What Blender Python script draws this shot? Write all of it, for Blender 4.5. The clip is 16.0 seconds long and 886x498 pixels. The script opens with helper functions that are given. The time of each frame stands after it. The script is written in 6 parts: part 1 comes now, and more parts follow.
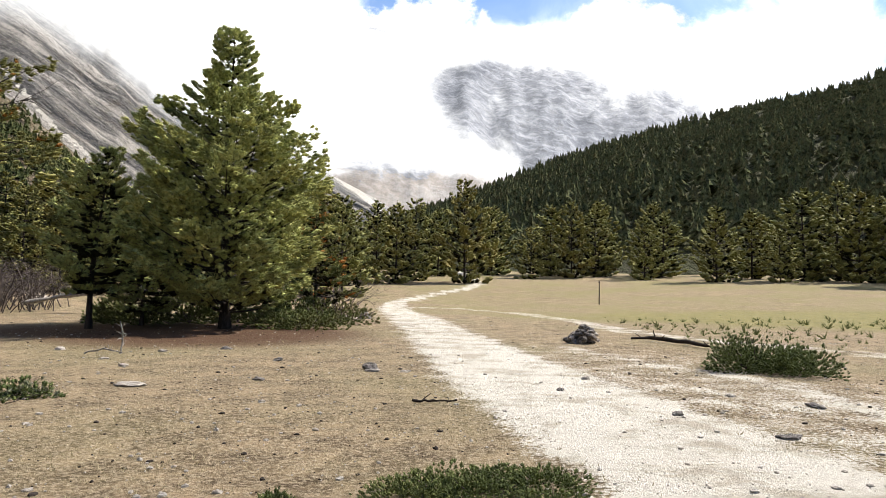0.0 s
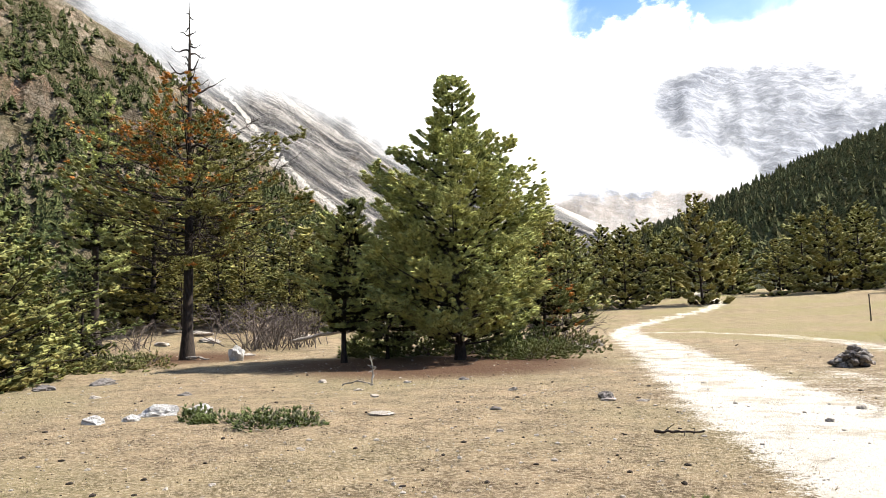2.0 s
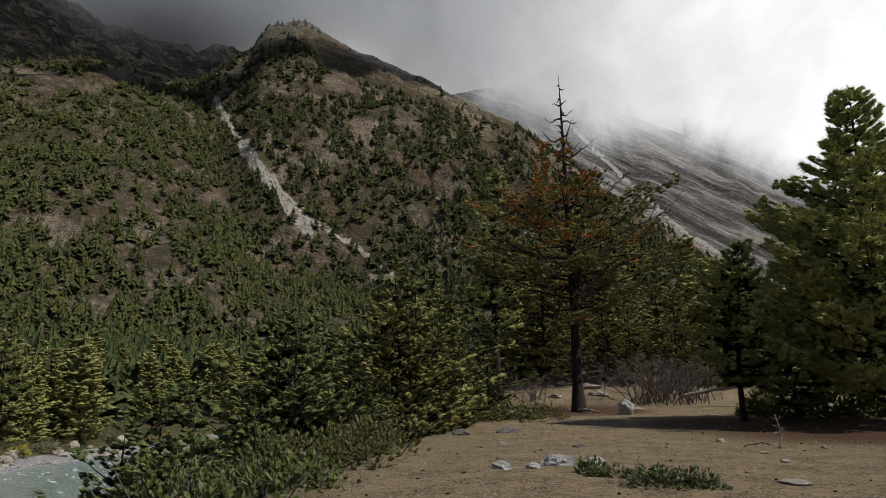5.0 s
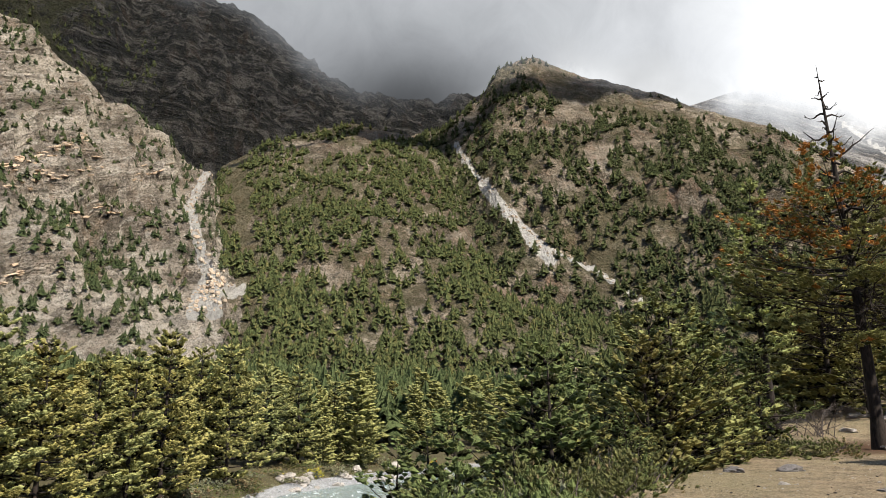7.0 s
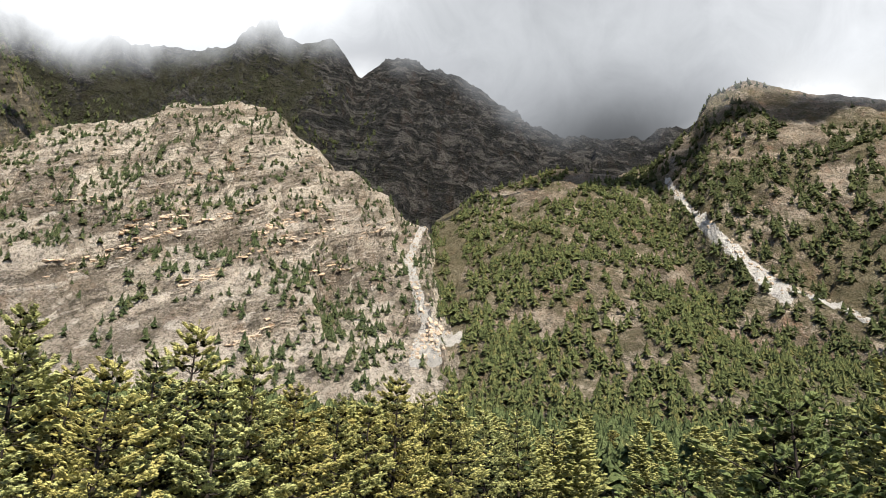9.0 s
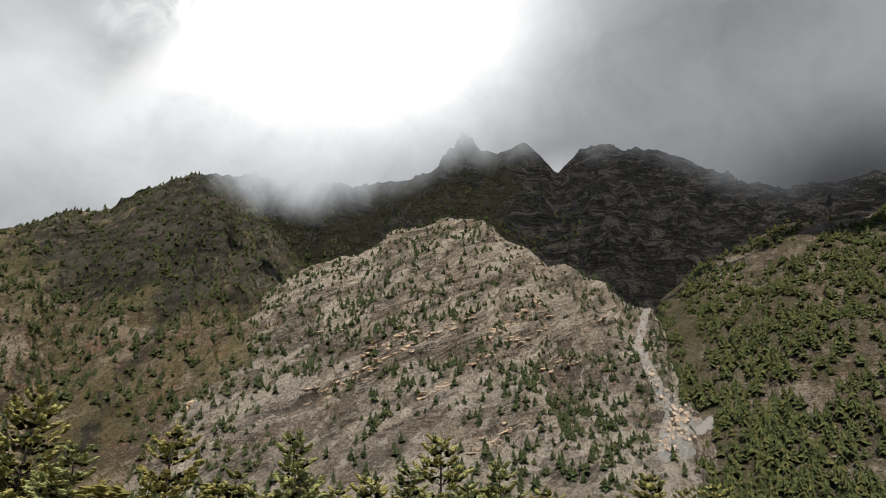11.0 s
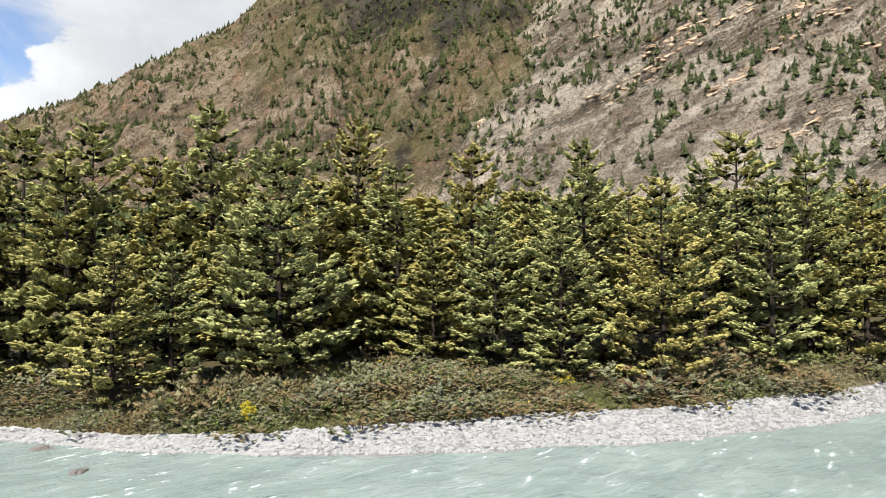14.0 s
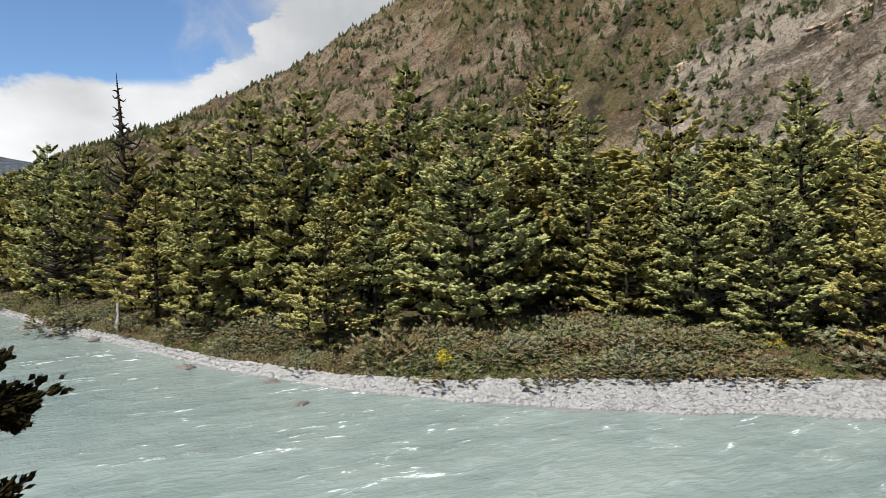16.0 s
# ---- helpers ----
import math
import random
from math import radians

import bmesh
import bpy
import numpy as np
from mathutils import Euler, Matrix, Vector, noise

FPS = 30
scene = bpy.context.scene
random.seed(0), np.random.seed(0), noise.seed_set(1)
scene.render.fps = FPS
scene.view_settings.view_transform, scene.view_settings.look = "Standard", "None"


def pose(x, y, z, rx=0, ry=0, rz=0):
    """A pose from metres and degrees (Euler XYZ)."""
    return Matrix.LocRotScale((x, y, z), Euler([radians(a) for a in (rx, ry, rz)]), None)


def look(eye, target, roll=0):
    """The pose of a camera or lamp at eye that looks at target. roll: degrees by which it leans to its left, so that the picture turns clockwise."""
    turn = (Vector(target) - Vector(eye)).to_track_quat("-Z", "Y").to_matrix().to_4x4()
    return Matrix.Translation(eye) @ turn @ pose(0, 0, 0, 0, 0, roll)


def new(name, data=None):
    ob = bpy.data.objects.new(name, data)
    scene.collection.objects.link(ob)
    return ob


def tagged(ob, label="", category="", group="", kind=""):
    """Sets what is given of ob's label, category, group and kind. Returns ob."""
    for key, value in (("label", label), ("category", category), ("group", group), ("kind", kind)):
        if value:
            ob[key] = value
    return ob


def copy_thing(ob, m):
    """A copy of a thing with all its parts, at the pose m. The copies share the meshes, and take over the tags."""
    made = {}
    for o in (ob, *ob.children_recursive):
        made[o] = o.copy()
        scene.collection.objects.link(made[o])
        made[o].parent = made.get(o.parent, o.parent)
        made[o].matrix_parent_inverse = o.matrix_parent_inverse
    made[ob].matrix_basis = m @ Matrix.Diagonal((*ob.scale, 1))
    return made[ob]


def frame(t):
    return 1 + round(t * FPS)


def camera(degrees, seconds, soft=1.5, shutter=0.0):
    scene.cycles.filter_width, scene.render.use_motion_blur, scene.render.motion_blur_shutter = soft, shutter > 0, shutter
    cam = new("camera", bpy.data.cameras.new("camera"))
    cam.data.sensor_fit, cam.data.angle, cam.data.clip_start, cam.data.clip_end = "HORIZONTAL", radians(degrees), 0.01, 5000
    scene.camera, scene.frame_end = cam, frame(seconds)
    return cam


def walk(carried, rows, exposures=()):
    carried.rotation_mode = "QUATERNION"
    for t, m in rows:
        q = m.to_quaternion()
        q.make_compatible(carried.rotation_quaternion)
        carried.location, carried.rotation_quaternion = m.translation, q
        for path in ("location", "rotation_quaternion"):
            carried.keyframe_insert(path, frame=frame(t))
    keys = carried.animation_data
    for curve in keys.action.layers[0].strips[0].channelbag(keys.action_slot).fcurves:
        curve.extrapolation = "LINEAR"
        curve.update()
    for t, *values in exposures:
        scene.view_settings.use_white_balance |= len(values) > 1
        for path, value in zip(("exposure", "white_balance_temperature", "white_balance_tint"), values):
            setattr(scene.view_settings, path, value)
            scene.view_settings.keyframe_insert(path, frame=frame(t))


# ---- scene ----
cam = camera(67.02, 16.0, soft=0.5)
EYE = (0.03, 0.02, 1.6)
# seconds, heading (degrees to the left of +y), tilt, lean
TURN = [
    (0.0, -0.00, 3.18, 1.01),
    (0.5, 3.34, 2.86, 1.14),
    (1.0, 8.45, 2.54, 0.40),
    (1.5, 14.38, 3.81, -1.33),
    (2.0, 19.10, 5.71, -1.73),
    (2.5, 21.74, 6.94, -0.82),
    (3.0, 26.84, 7.82, -0.81),
    (3.5, 31.96, 9.22, -1.19),
    (4.0, 38.59, 9.87, -1.13),
    (4.2, 41.26, 10.44, -1.15),
    (6.3, 64.32, 11.56, -1.26),
    (6.5, 66.30, 12.27, -1.00),
    (7.0, 71.93, 14.00, -1.13),
    (7.5, 77.51, 14.50, -1.44),
    (8.0, 82.34, 14.84, -1.75),
    (8.5, 87.41, 15.75, -0.36),
    (8.7, 88.74, 16.45, 0.44),
    (10.8, 106.95, 26.23, 0.04),
    (11.0, 110.30, 25.93, -0.53),
    (11.5, 117.50, 22.65, -1.39),
    (12.0, 122.18, 16.72, -2.41),
    (12.5, 121.51, 12.01, -0.18),
    (13.0, 124.61, 7.86, 0.13),
    (13.5, 128.18, 3.30, -0.14),
    (14.0, 134.46, 1.64, -0.73),
    (14.5, 137.39, -1.27, -0.53),
    (15.0, 138.68, -1.69, -1.09),
    (15.5, 145.30, -2.27, -1.79),
    (16.0, 150.71, -1.99, -0.92),
]
EXPOSURE = [(0.0, 1.06), (0.5, 1.26), (1.5, 1.32), (2.0, 1.46), (2.5, 1.65), (3.0, 1.04), (3.5, 0.07), (4.0, -0.43), (4.2, -0.58), (6.3, 0.41), (7.0, 0.81), (8.0, 1.11), (8.7, 1.16), (10.8, 0.47),
            (11.0, 0.14), (11.5, -0.51), (12.0, -0.63), (12.5, 0.47), (13.0, 1.07), (14.0, 1.02), (14.5, 0.72), (16.0, 0.57)]
walk(cam, [(t, pose(*EYE, 90 + tilt, 0, head) @ pose(0, 0, 0, 0, 0, lean)) for t, head, tilt, lean in TURN], EXPOSURE)

# ---- world and sun ----
SUN_HEAD, SUN_UP = -64.0, 46.0


def toward(head, up):
    h, u = radians(head), radians(up)
    return Vector((-math.sin(h) * math.cos(u), math.cos(h) * math.cos(u), math.sin(u)))


class Nodes:
    """A short way to write node trees."""

    def __init__(self, tree):
        self.tree = tree
        tree.nodes.clear()

    def add(self, kind, inputs=(), **settings):
        node = self.tree.nodes.new(kind)
        for key, value in settings.items():
            setattr(node, key, value)
        for key, value in dict(inputs).items():
            self.put(node.inputs[key], value)
        return node

    def put(self, socket, value):
        if isinstance(value, bpy.types.NodeSocket):
            self.tree.links.new(value, socket)
        else:
            if socket.type == "RGBA" and len(value) == 3:
                value = (*value, 1.0)
            socket.default_value = value

    def math(self, op, a, b=0.0, c=0.0, clamp=False):
        return self.add("ShaderNodeMath", {0: a, 1: b, 2: c}, operation=op, use_clamp=clamp).outputs[0]

    def vmath(self, op, a, b=(0, 0, 0)):
        n = self.add("ShaderNodeVectorMath", {0: a, 1: b}, operation=op)
        return n.outputs["Value"] if op in ("DOT_PRODUCT", "LENGTH") else n.outputs["Vector"]

    def scaled(self, v, s):
        return self.vmath("MULTIPLY", v, s if isinstance(s, tuple) else (s, s, s))

    def noise(self, vec, scale, detail=4.0, rough=0.55, warp=0.0):
        return self.add("ShaderNodeTexNoise", {"Vector": vec, "Scale": scale, "Detail": detail, "Roughness": rough, "Distortion": warp}).outputs["Fac"]

    def step(self, v, lo, hi):
        return self.add("ShaderNodeMapRange", {0: v, 1: lo, 2: hi, 3: 0.0, 4: 1.0}, interpolation_type="SMOOTHSTEP").outputs[0]

    def mix(self, fac, a, b):
        n = self.add("ShaderNodeMix", data_type="RGBA")
        self.put(n.inputs[0], fac), self.put(n.inputs[6], a), self.put(n.inputs[7], b)
        return n.outputs[2]

    def bump(self, height, strength, distance):
        return self.add("ShaderNodeBump", {"Height": height, "Strength": strength, "Distance": distance}).outputs[0]

    def attr(self, name):
        return self.add("ShaderNodeAttribute", attribute_name=name).outputs["Fac"]

    def place(self):
        return self.add("ShaderNodeNewGeometry").outputs["Position"]


world = bpy.data.worlds.new("sky")
scene.world = world
world.use_nodes = True
w = Nodes(world.node_tree)
sky = w.add("ShaderNodeTexSky", sky_type="NISHITA", sun_disc=False, sun_elevation=radians(SUN_UP), sun_rotation=radians(-SUN_HEAD), altitude=1500.0)
way = w.add("ShaderNodeTexCoord").outputs["Generated"]
flat = w.vmath("MULTIPLY", way, (1.0, 1.0, 1.7))
height = w.add("ShaderNodeSeparateXYZ", {0: way}).outputs[2]
puffs = w.noise(flat, 4.6, 10.0, 0.60, 0.25)
# open sky in the gaps of the cloud cover: over the valley head, down the valley, round the sun and overhead
gap = 0.0
for head, up, wide in ((1.0, 34.0, 0.976), (186.0, 22.0, 0.930), (-100.0, 45.0, 0.20), (262.0, 40.0, 0.50), (0.0, 90.0, 0.74)):
    near = w.vmath("DOT_PRODUCT", way, tuple(toward(head, up)))
    gap = w.math("ADD", gap, w.math("MULTIPLY", w.step(near, wide - 0.035, 0.4 + 0.6 * wide), 0.75 if wide < 0.9 else 0.5))
cover = w.step(w.math("SUBTRACT", w.math("ADD", w.math("MULTIPLY", puffs, 2.0), -0.17), w.math("MULTIPLY", gap, w.step(w.math("ADD", height, w.math("MULTIPLY", w.math("SUBTRACT", puffs, 0.5), 0.35)), 0.13, 0.24))), 0.44, 0.56)
body = w.noise(flat, 2.2, 6.0, 0.5)
shade = w.add("ShaderNodeMapRange", {0: body, 1: 0.30, 2: 0.66, 3: 0.30, 4: 0.82}).outputs[0]
cloud = w.scaled(w.add("ShaderNodeCombineXYZ", {0: 0.97, 1: 0.985, 2: 1.0}).outputs[0], 1.0)
cloud = w.vmath("MULTIPLY", cloud, w.add("ShaderNodeCombineXYZ", {0: shade, 1: shade, 2: shade}).outputs[0])
blue = w.vmath("MULTIPLY", sky.outputs[0], (0.076, 0.090, 0.104))
low = w.step(w.add("ShaderNodeSeparateXYZ", {0: way}).outputs[2], -0.02, 0.0)
mixed = w.mix(cover, blue, cloud)
w.add("ShaderNodeOutputWorld", {0: w.add("ShaderNodeBackground", {0: w.mix(low, (0.12, 0.11, 0.08), mixed), 1: 1.0}).outputs[0]})

sun = new("sun", bpy.data.lights.new("sun", "SUN"))
sun.data.energy, sun.data.angle, sun.data.color = 5.0, radians(0.53), (1.0, 0.95, 0.87)
sun.matrix_world = look(toward(SUN_HEAD, SUN_UP) * 100, (0, 0, 0))


# ---- materials ----
def material(name):
    m = bpy.data.materials.new(name)
    m.use_nodes = True
    return m, Nodes(m.node_tree)


def finish(n, color, rough=0.9, normal=None, spec=0.2, **more):
    b = n.add("ShaderNodeBsdfPrincipled", {"Base Color": color, "Roughness": rough, "Specular IOR Level": spec})
    for key, value in more.items():
        n.put(b.inputs[key.replace("_", " ")], value)
    if normal is not None:
        n.put(b.inputs["Normal"], normal)
    n.add("ShaderNodeOutputMaterial", {0: b.outputs[0]})
    return b


def dark_node(n, color):
    return n.add("ShaderNodeCombineXYZ", {0: color[0], 1: color[1], 2: color[2]}).outputs[0]


def foliage(name, dark, light, old, thin=0.10, gloss=0.06, grain=None):
    """Needles: a colour for every spray, for every tree, and browner ones here and there."""
    m, n = material(name)
    isle = n.add("ShaderNodeNewGeometry").outputs["Random Per Island"]
    tree = n.add("ShaderNodeObjectInfo").outputs["Random"]
    p = n.place()
    clump = n.noise(p, 0.9, 3.0)
    a = n.mix(n.step(n.math("ADD", n.math("MULTIPLY", isle, 0.35), n.math("MULTIPLY", clump, 0.75)), 0.22, 0.66), dark, light)
    a = n.mix(n.math("MULTIPLY", n.step(n.math("ADD", n.noise(p, 0.35, 2.0), n.math("MULTIPLY", tree, 0.25)), 0.60, 0.85), 0.65), a, old)
    a = n.mix(n.math("MULTIPLY", tree, 0.28), a, n.mix(0.55, dark, old))
    a = n.mix(n.math("MULTIPLY", n.step(tree, 0.55, 0.15), 0.20), a, n.scaled(a, (0.75, 0.92, 1.25)))
    needles = n.noise(p, 17.0 if grain is None else grain, 4.0, 0.75)
    # self-shade between needles painted into the colour where the noise is low
    a = n.mix(n.math("MULTIPLY", n.step(needles, 0.50, 0.38), 0.75), a, n.scaled(dark_node(n, dark), 0.45))
    d = n.add("ShaderNodeBsdfPrincipled", {"Base Color": a, "Roughness": 0.65, "Specular IOR Level": gloss, "Normal": n.bump(needles, 0.6, 1.1 / (17.0 if grain is None else grain))})
    t = n.add("ShaderNodeBsdfTranslucent", {0: n.mix(0.5, a, light)})
    n.add("ShaderNodeOutputMaterial", {0: n.add("ShaderNodeMixShader", {0: thin, 1: d.outputs[0], 2: t.outputs[0]}).outputs[0]})
    return m


def bark(name, dark, light):
    m, n = material(name)
    p = n.add("ShaderNodeTexCoord").outputs["Object"]
    plates = n.noise(n.scaled(p, (9.0, 9.0, 2.2)), 1.6, 5.0, 0.65)
    c = n.mix(n.step(plates, 0.35, 0.65), dark, light)
    c = n.mix(n.math("MULTIPLY", n.noise(p, 1.2), 0.5), c, light)
    finish(n, c, 0.95, n.bump(plates, 0.8, 0.03))
    return m


PINE = foliage("pine_needles", (0.056, 0.055, 0.020), (0.47, 0.420, 0.142), (0.30, 0.25, 0.08), 0.10, grain=13.0)
FIR = foliage("blue_pine_needles", (0.044, 0.055, 0.024), (0.42, 0.410, 0.155), (0.34, 0.29, 0.09), 0.10, grain=13.0)
VALLEY = foliage("valley_needles", (0.028, 0.036, 0.012), (0.30, 0.275, 0.090), (0.28, 0.22, 0.06), 0.12, grain=7.0)
FAR_PINE = foliage("far_needles", (0.018, 0.029, 0.012), (0.074, 0.088, 0.036), (0.100, 0.088, 0.036), 0.04, 0.0, 1.3)
SPUR_PINE = foliage("spur_needles", (0.020, 0.031, 0.013), (0.090, 0.106, 0.040), (0.19, 0.155, 0.055), 0.05, 0.0, 1.3)
RIDGE_PINE = foliage("ridge_needles", (0.018, 0.027, 0.014), (0.115, 0.130, 0.064), (0.13, 0.11, 0.055), 0.05, 0.0, 1.1)
# near-black needle colour that paints shade inside crowns and under sprays
NEEDLE_SHADE = foliage("old_inner_needles", (0.006, 0.007, 0.003), (0.022, 0.022, 0.009), (0.028, 0.020, 0.010), 0.02, 0.0)
RUST = foliage("rusty_needles", (0.26, 0.095, 0.025), (0.52, 0.22, 0.05), (0.40, 0.14, 0.03), grain=9.0)
# a sunlit and a shaded copy of pine needles, the light put into their colours
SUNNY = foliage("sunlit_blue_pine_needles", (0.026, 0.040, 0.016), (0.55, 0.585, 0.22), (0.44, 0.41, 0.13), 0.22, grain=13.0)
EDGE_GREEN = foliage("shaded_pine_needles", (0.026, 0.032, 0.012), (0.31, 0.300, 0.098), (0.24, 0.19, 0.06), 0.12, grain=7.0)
JUNIPER = foliage("juniper_needles", (0.038, 0.054, 0.019), (0.16, 0.185, 0.060), (0.15, 0.13, 0.05), 0.15)
SCRUB = foliage("scrub_leaves", (0.10, 0.105, 0.060), (0.26, 0.255, 0.145), (0.25, 0.15, 0.06), 0.2)
YELLOW = foliage("yellow_leaves", (0.36, 0.30, 0.03), (0.58, 0.50, 0.06), (0.4, 0.3, 0.03))
RUSSET = foliage("russet_leaves", (0.10, 0.065, 0.035), (0.22, 0.145, 0.075), (0.16, 0.13, 0.06))
STRAW = foliage("straw", (0.24, 0.19, 0.10), (0.46, 0.38, 0.23), (0.30, 0.26, 0.10), 0.25)
TWIG = bark("grey_twigs", (0.036, 0.028, 0.023), (0.13, 0.105, 0.09))
BARK = bark("pine_bark", (0.010, 0.008, 0.006), (0.038, 0.028, 0.022))
DEADWOOD = bark("dead_wood", (0.10, 0.085, 0.07), (0.32, 0.29, 0.255))


def stone_material(name, dark, light, patch):
    m, n = material(name)
    p = n.place()
    tone = n.add("ShaderNodeObjectInfo").outputs["Random"]
    isle = n.add("ShaderNodeNewGeometry").outputs["Random Per Island"]
    c = n.mix(n.noise(p, 9.0, 6.0, 0.65), dark, light)
    c = n.mix(n.math("MULTIPLY", n.math("ADD", tone, isle), 0.30), c, patch)
    c = n.mix(n.math("MULTIPLY", n.step(n.noise(p, 3.0, 5.0), 0.55, 0.7), 0.5), c, dark)
    finish(n, c, 0.85, n.bump(n.math("ADD", n.noise(p, 22.0, 6.0, 0.7), n.noise(p, 6.0, 6.0, 0.7)), 1.0, 0.06))
    return m


PALE_STONE = stone_material("pale_stone", (0.15, 0.130, 0.108), (0.58, 0.54, 0.48), (0.36, 0.30, 0.24))
WHITE_STONE = stone_material("white_lichen_stone", (0.14, 0.135, 0.125), (0.66, 0.645, 0.61), (0.38, 0.36, 0.33))
DARK_STONE = stone_material("dark_stone", (0.09, 0.08, 0.075), (0.27, 0.25, 0.23), (0.17, 0.14, 0.12))


def ground_material():
    m, n = material("dry_turf")
    p = n.place()
    big, mid, fine = n.noise(p, 0.16, 4.0), n.noise(p, 1.3, 5.0, 0.6), n.noise(n.scaled(p, (1.0, 1.0, 0.4)), 17.0, 6.0, 0.7)
    grit = n.noise(p, 60.0, 3.0, 0.7)
    clump = n.noise(p, 5.5, 5.0, 0.65)
    turf = n.mix(n.step(n.math("ADD", n.math("MULTIPLY", mid, 0.5), n.math("MULTIPLY", clump, 0.5)), 0.38, 0.62), (0.078, 0.054, 0.030), (0.280, 0.205, 0.122))
    turf = n.mix(n.math("MULTIPLY", n.step(big, 0.42, 0.66), 0.5), turf, (0.155, 0.142, 0.062))
    turf = n.mix(n.math("MULTIPLY", n.step(fine, 0.44, 0.62), 0.75), turf, (0.38, 0.305, 0.205))
    turf = n.mix(n.math("MULTIPLY", n.step(grit, 0.52, 0.66), 0.62), turf, (0.050, 0.038, 0.022))
    damp = n.mix(n.step(mid, 0.35, 0.65), (0.215, 0.185, 0.068), (0.145, 0.132, 0.052))
    damp = n.mix(n.math("MULTIPLY", n.step(fine, 0.45, 0.62), 0.5), damp, (0.25, 0.205, 0.125))
    damp = n.mix(n.math("MULTIPLY", n.step(clump, 0.48, 0.64), 0.55), damp, (0.110, 0.098, 0.040))
    c = n.mix(n.step(n.math("ADD", n.attr("damp"), n.math("MULTIPLY", n.math("SUBTRACT", n.math("ADD", n.math("MULTIPLY", big, 0.6), n.math("MULTIPLY", clump, 0.4)), 0.5), 1.6)), 0.12, 0.75), turf, damp)
    c = n.mix(n.math("MULTIPLY", n.attr("litter"), n.step(n.math("ADD", mid, n.attr("litter")), 0.6, 1.3)), c, n.mix(fine, (0.045, 0.027, 0.017), (0.125, 0.072, 0.042)))
    rut = n.step(n.math("ADD", n.attr("track"), n.math("MULTIPLY", n.math("SUBTRACT", n.math("ADD", n.math("MULTIPLY", mid, 0.45), n.math("MULTIPLY", fine, 0.75)), 0.6), 2.6)), 0.38, 0.66)
    dust = n.mix(n.noise(p, 5.0, 6.0, 0.7), (0.39, 0.355, 0.295), (0.61, 0.565, 0.49))
    dust = n.mix(n.math("MULTIPLY", n.step(n.noise(p, 0.9, 5.0, 0.7), 0.47, 0.62), 0.65), dust, (0.27, 0.225, 0.155))
    dust = n.mix(n.math("MULTIPLY", n.step(grit, 0.55, 0.7), 0.55), dust, (0.36, 0.325, 0.27))
    c = n.mix(rut, c, dust)
    gravel = n.mix(n.noise(p, 4.0, 6.0, 0.75), (0.10, 0.098, 0.092), (0.30, 0.29, 0.28))
    c = n.mix(n.attr("gravel"), c, gravel)
    soil = n.mix(mid, (0.045, 0.037, 0.021), (0.095, 0.074, 0.042))
    soil = n.mix(n.step(fine, 0.45, 0.7), soil, (0.075, 0.078, 0.030))
    c = n.mix(n.attr("bank"), c, soil)
    hgt = n.math("ADD", n.math("MULTIPLY", mid, 0.5), n.math("ADD", n.math("MULTIPLY", fine, 0.5), n.math("MULTIPLY", grit, 0.18)))
    finish(n, c, 0.97, n.bump(hgt, 1.0, 0.11), 0.08)
    return m


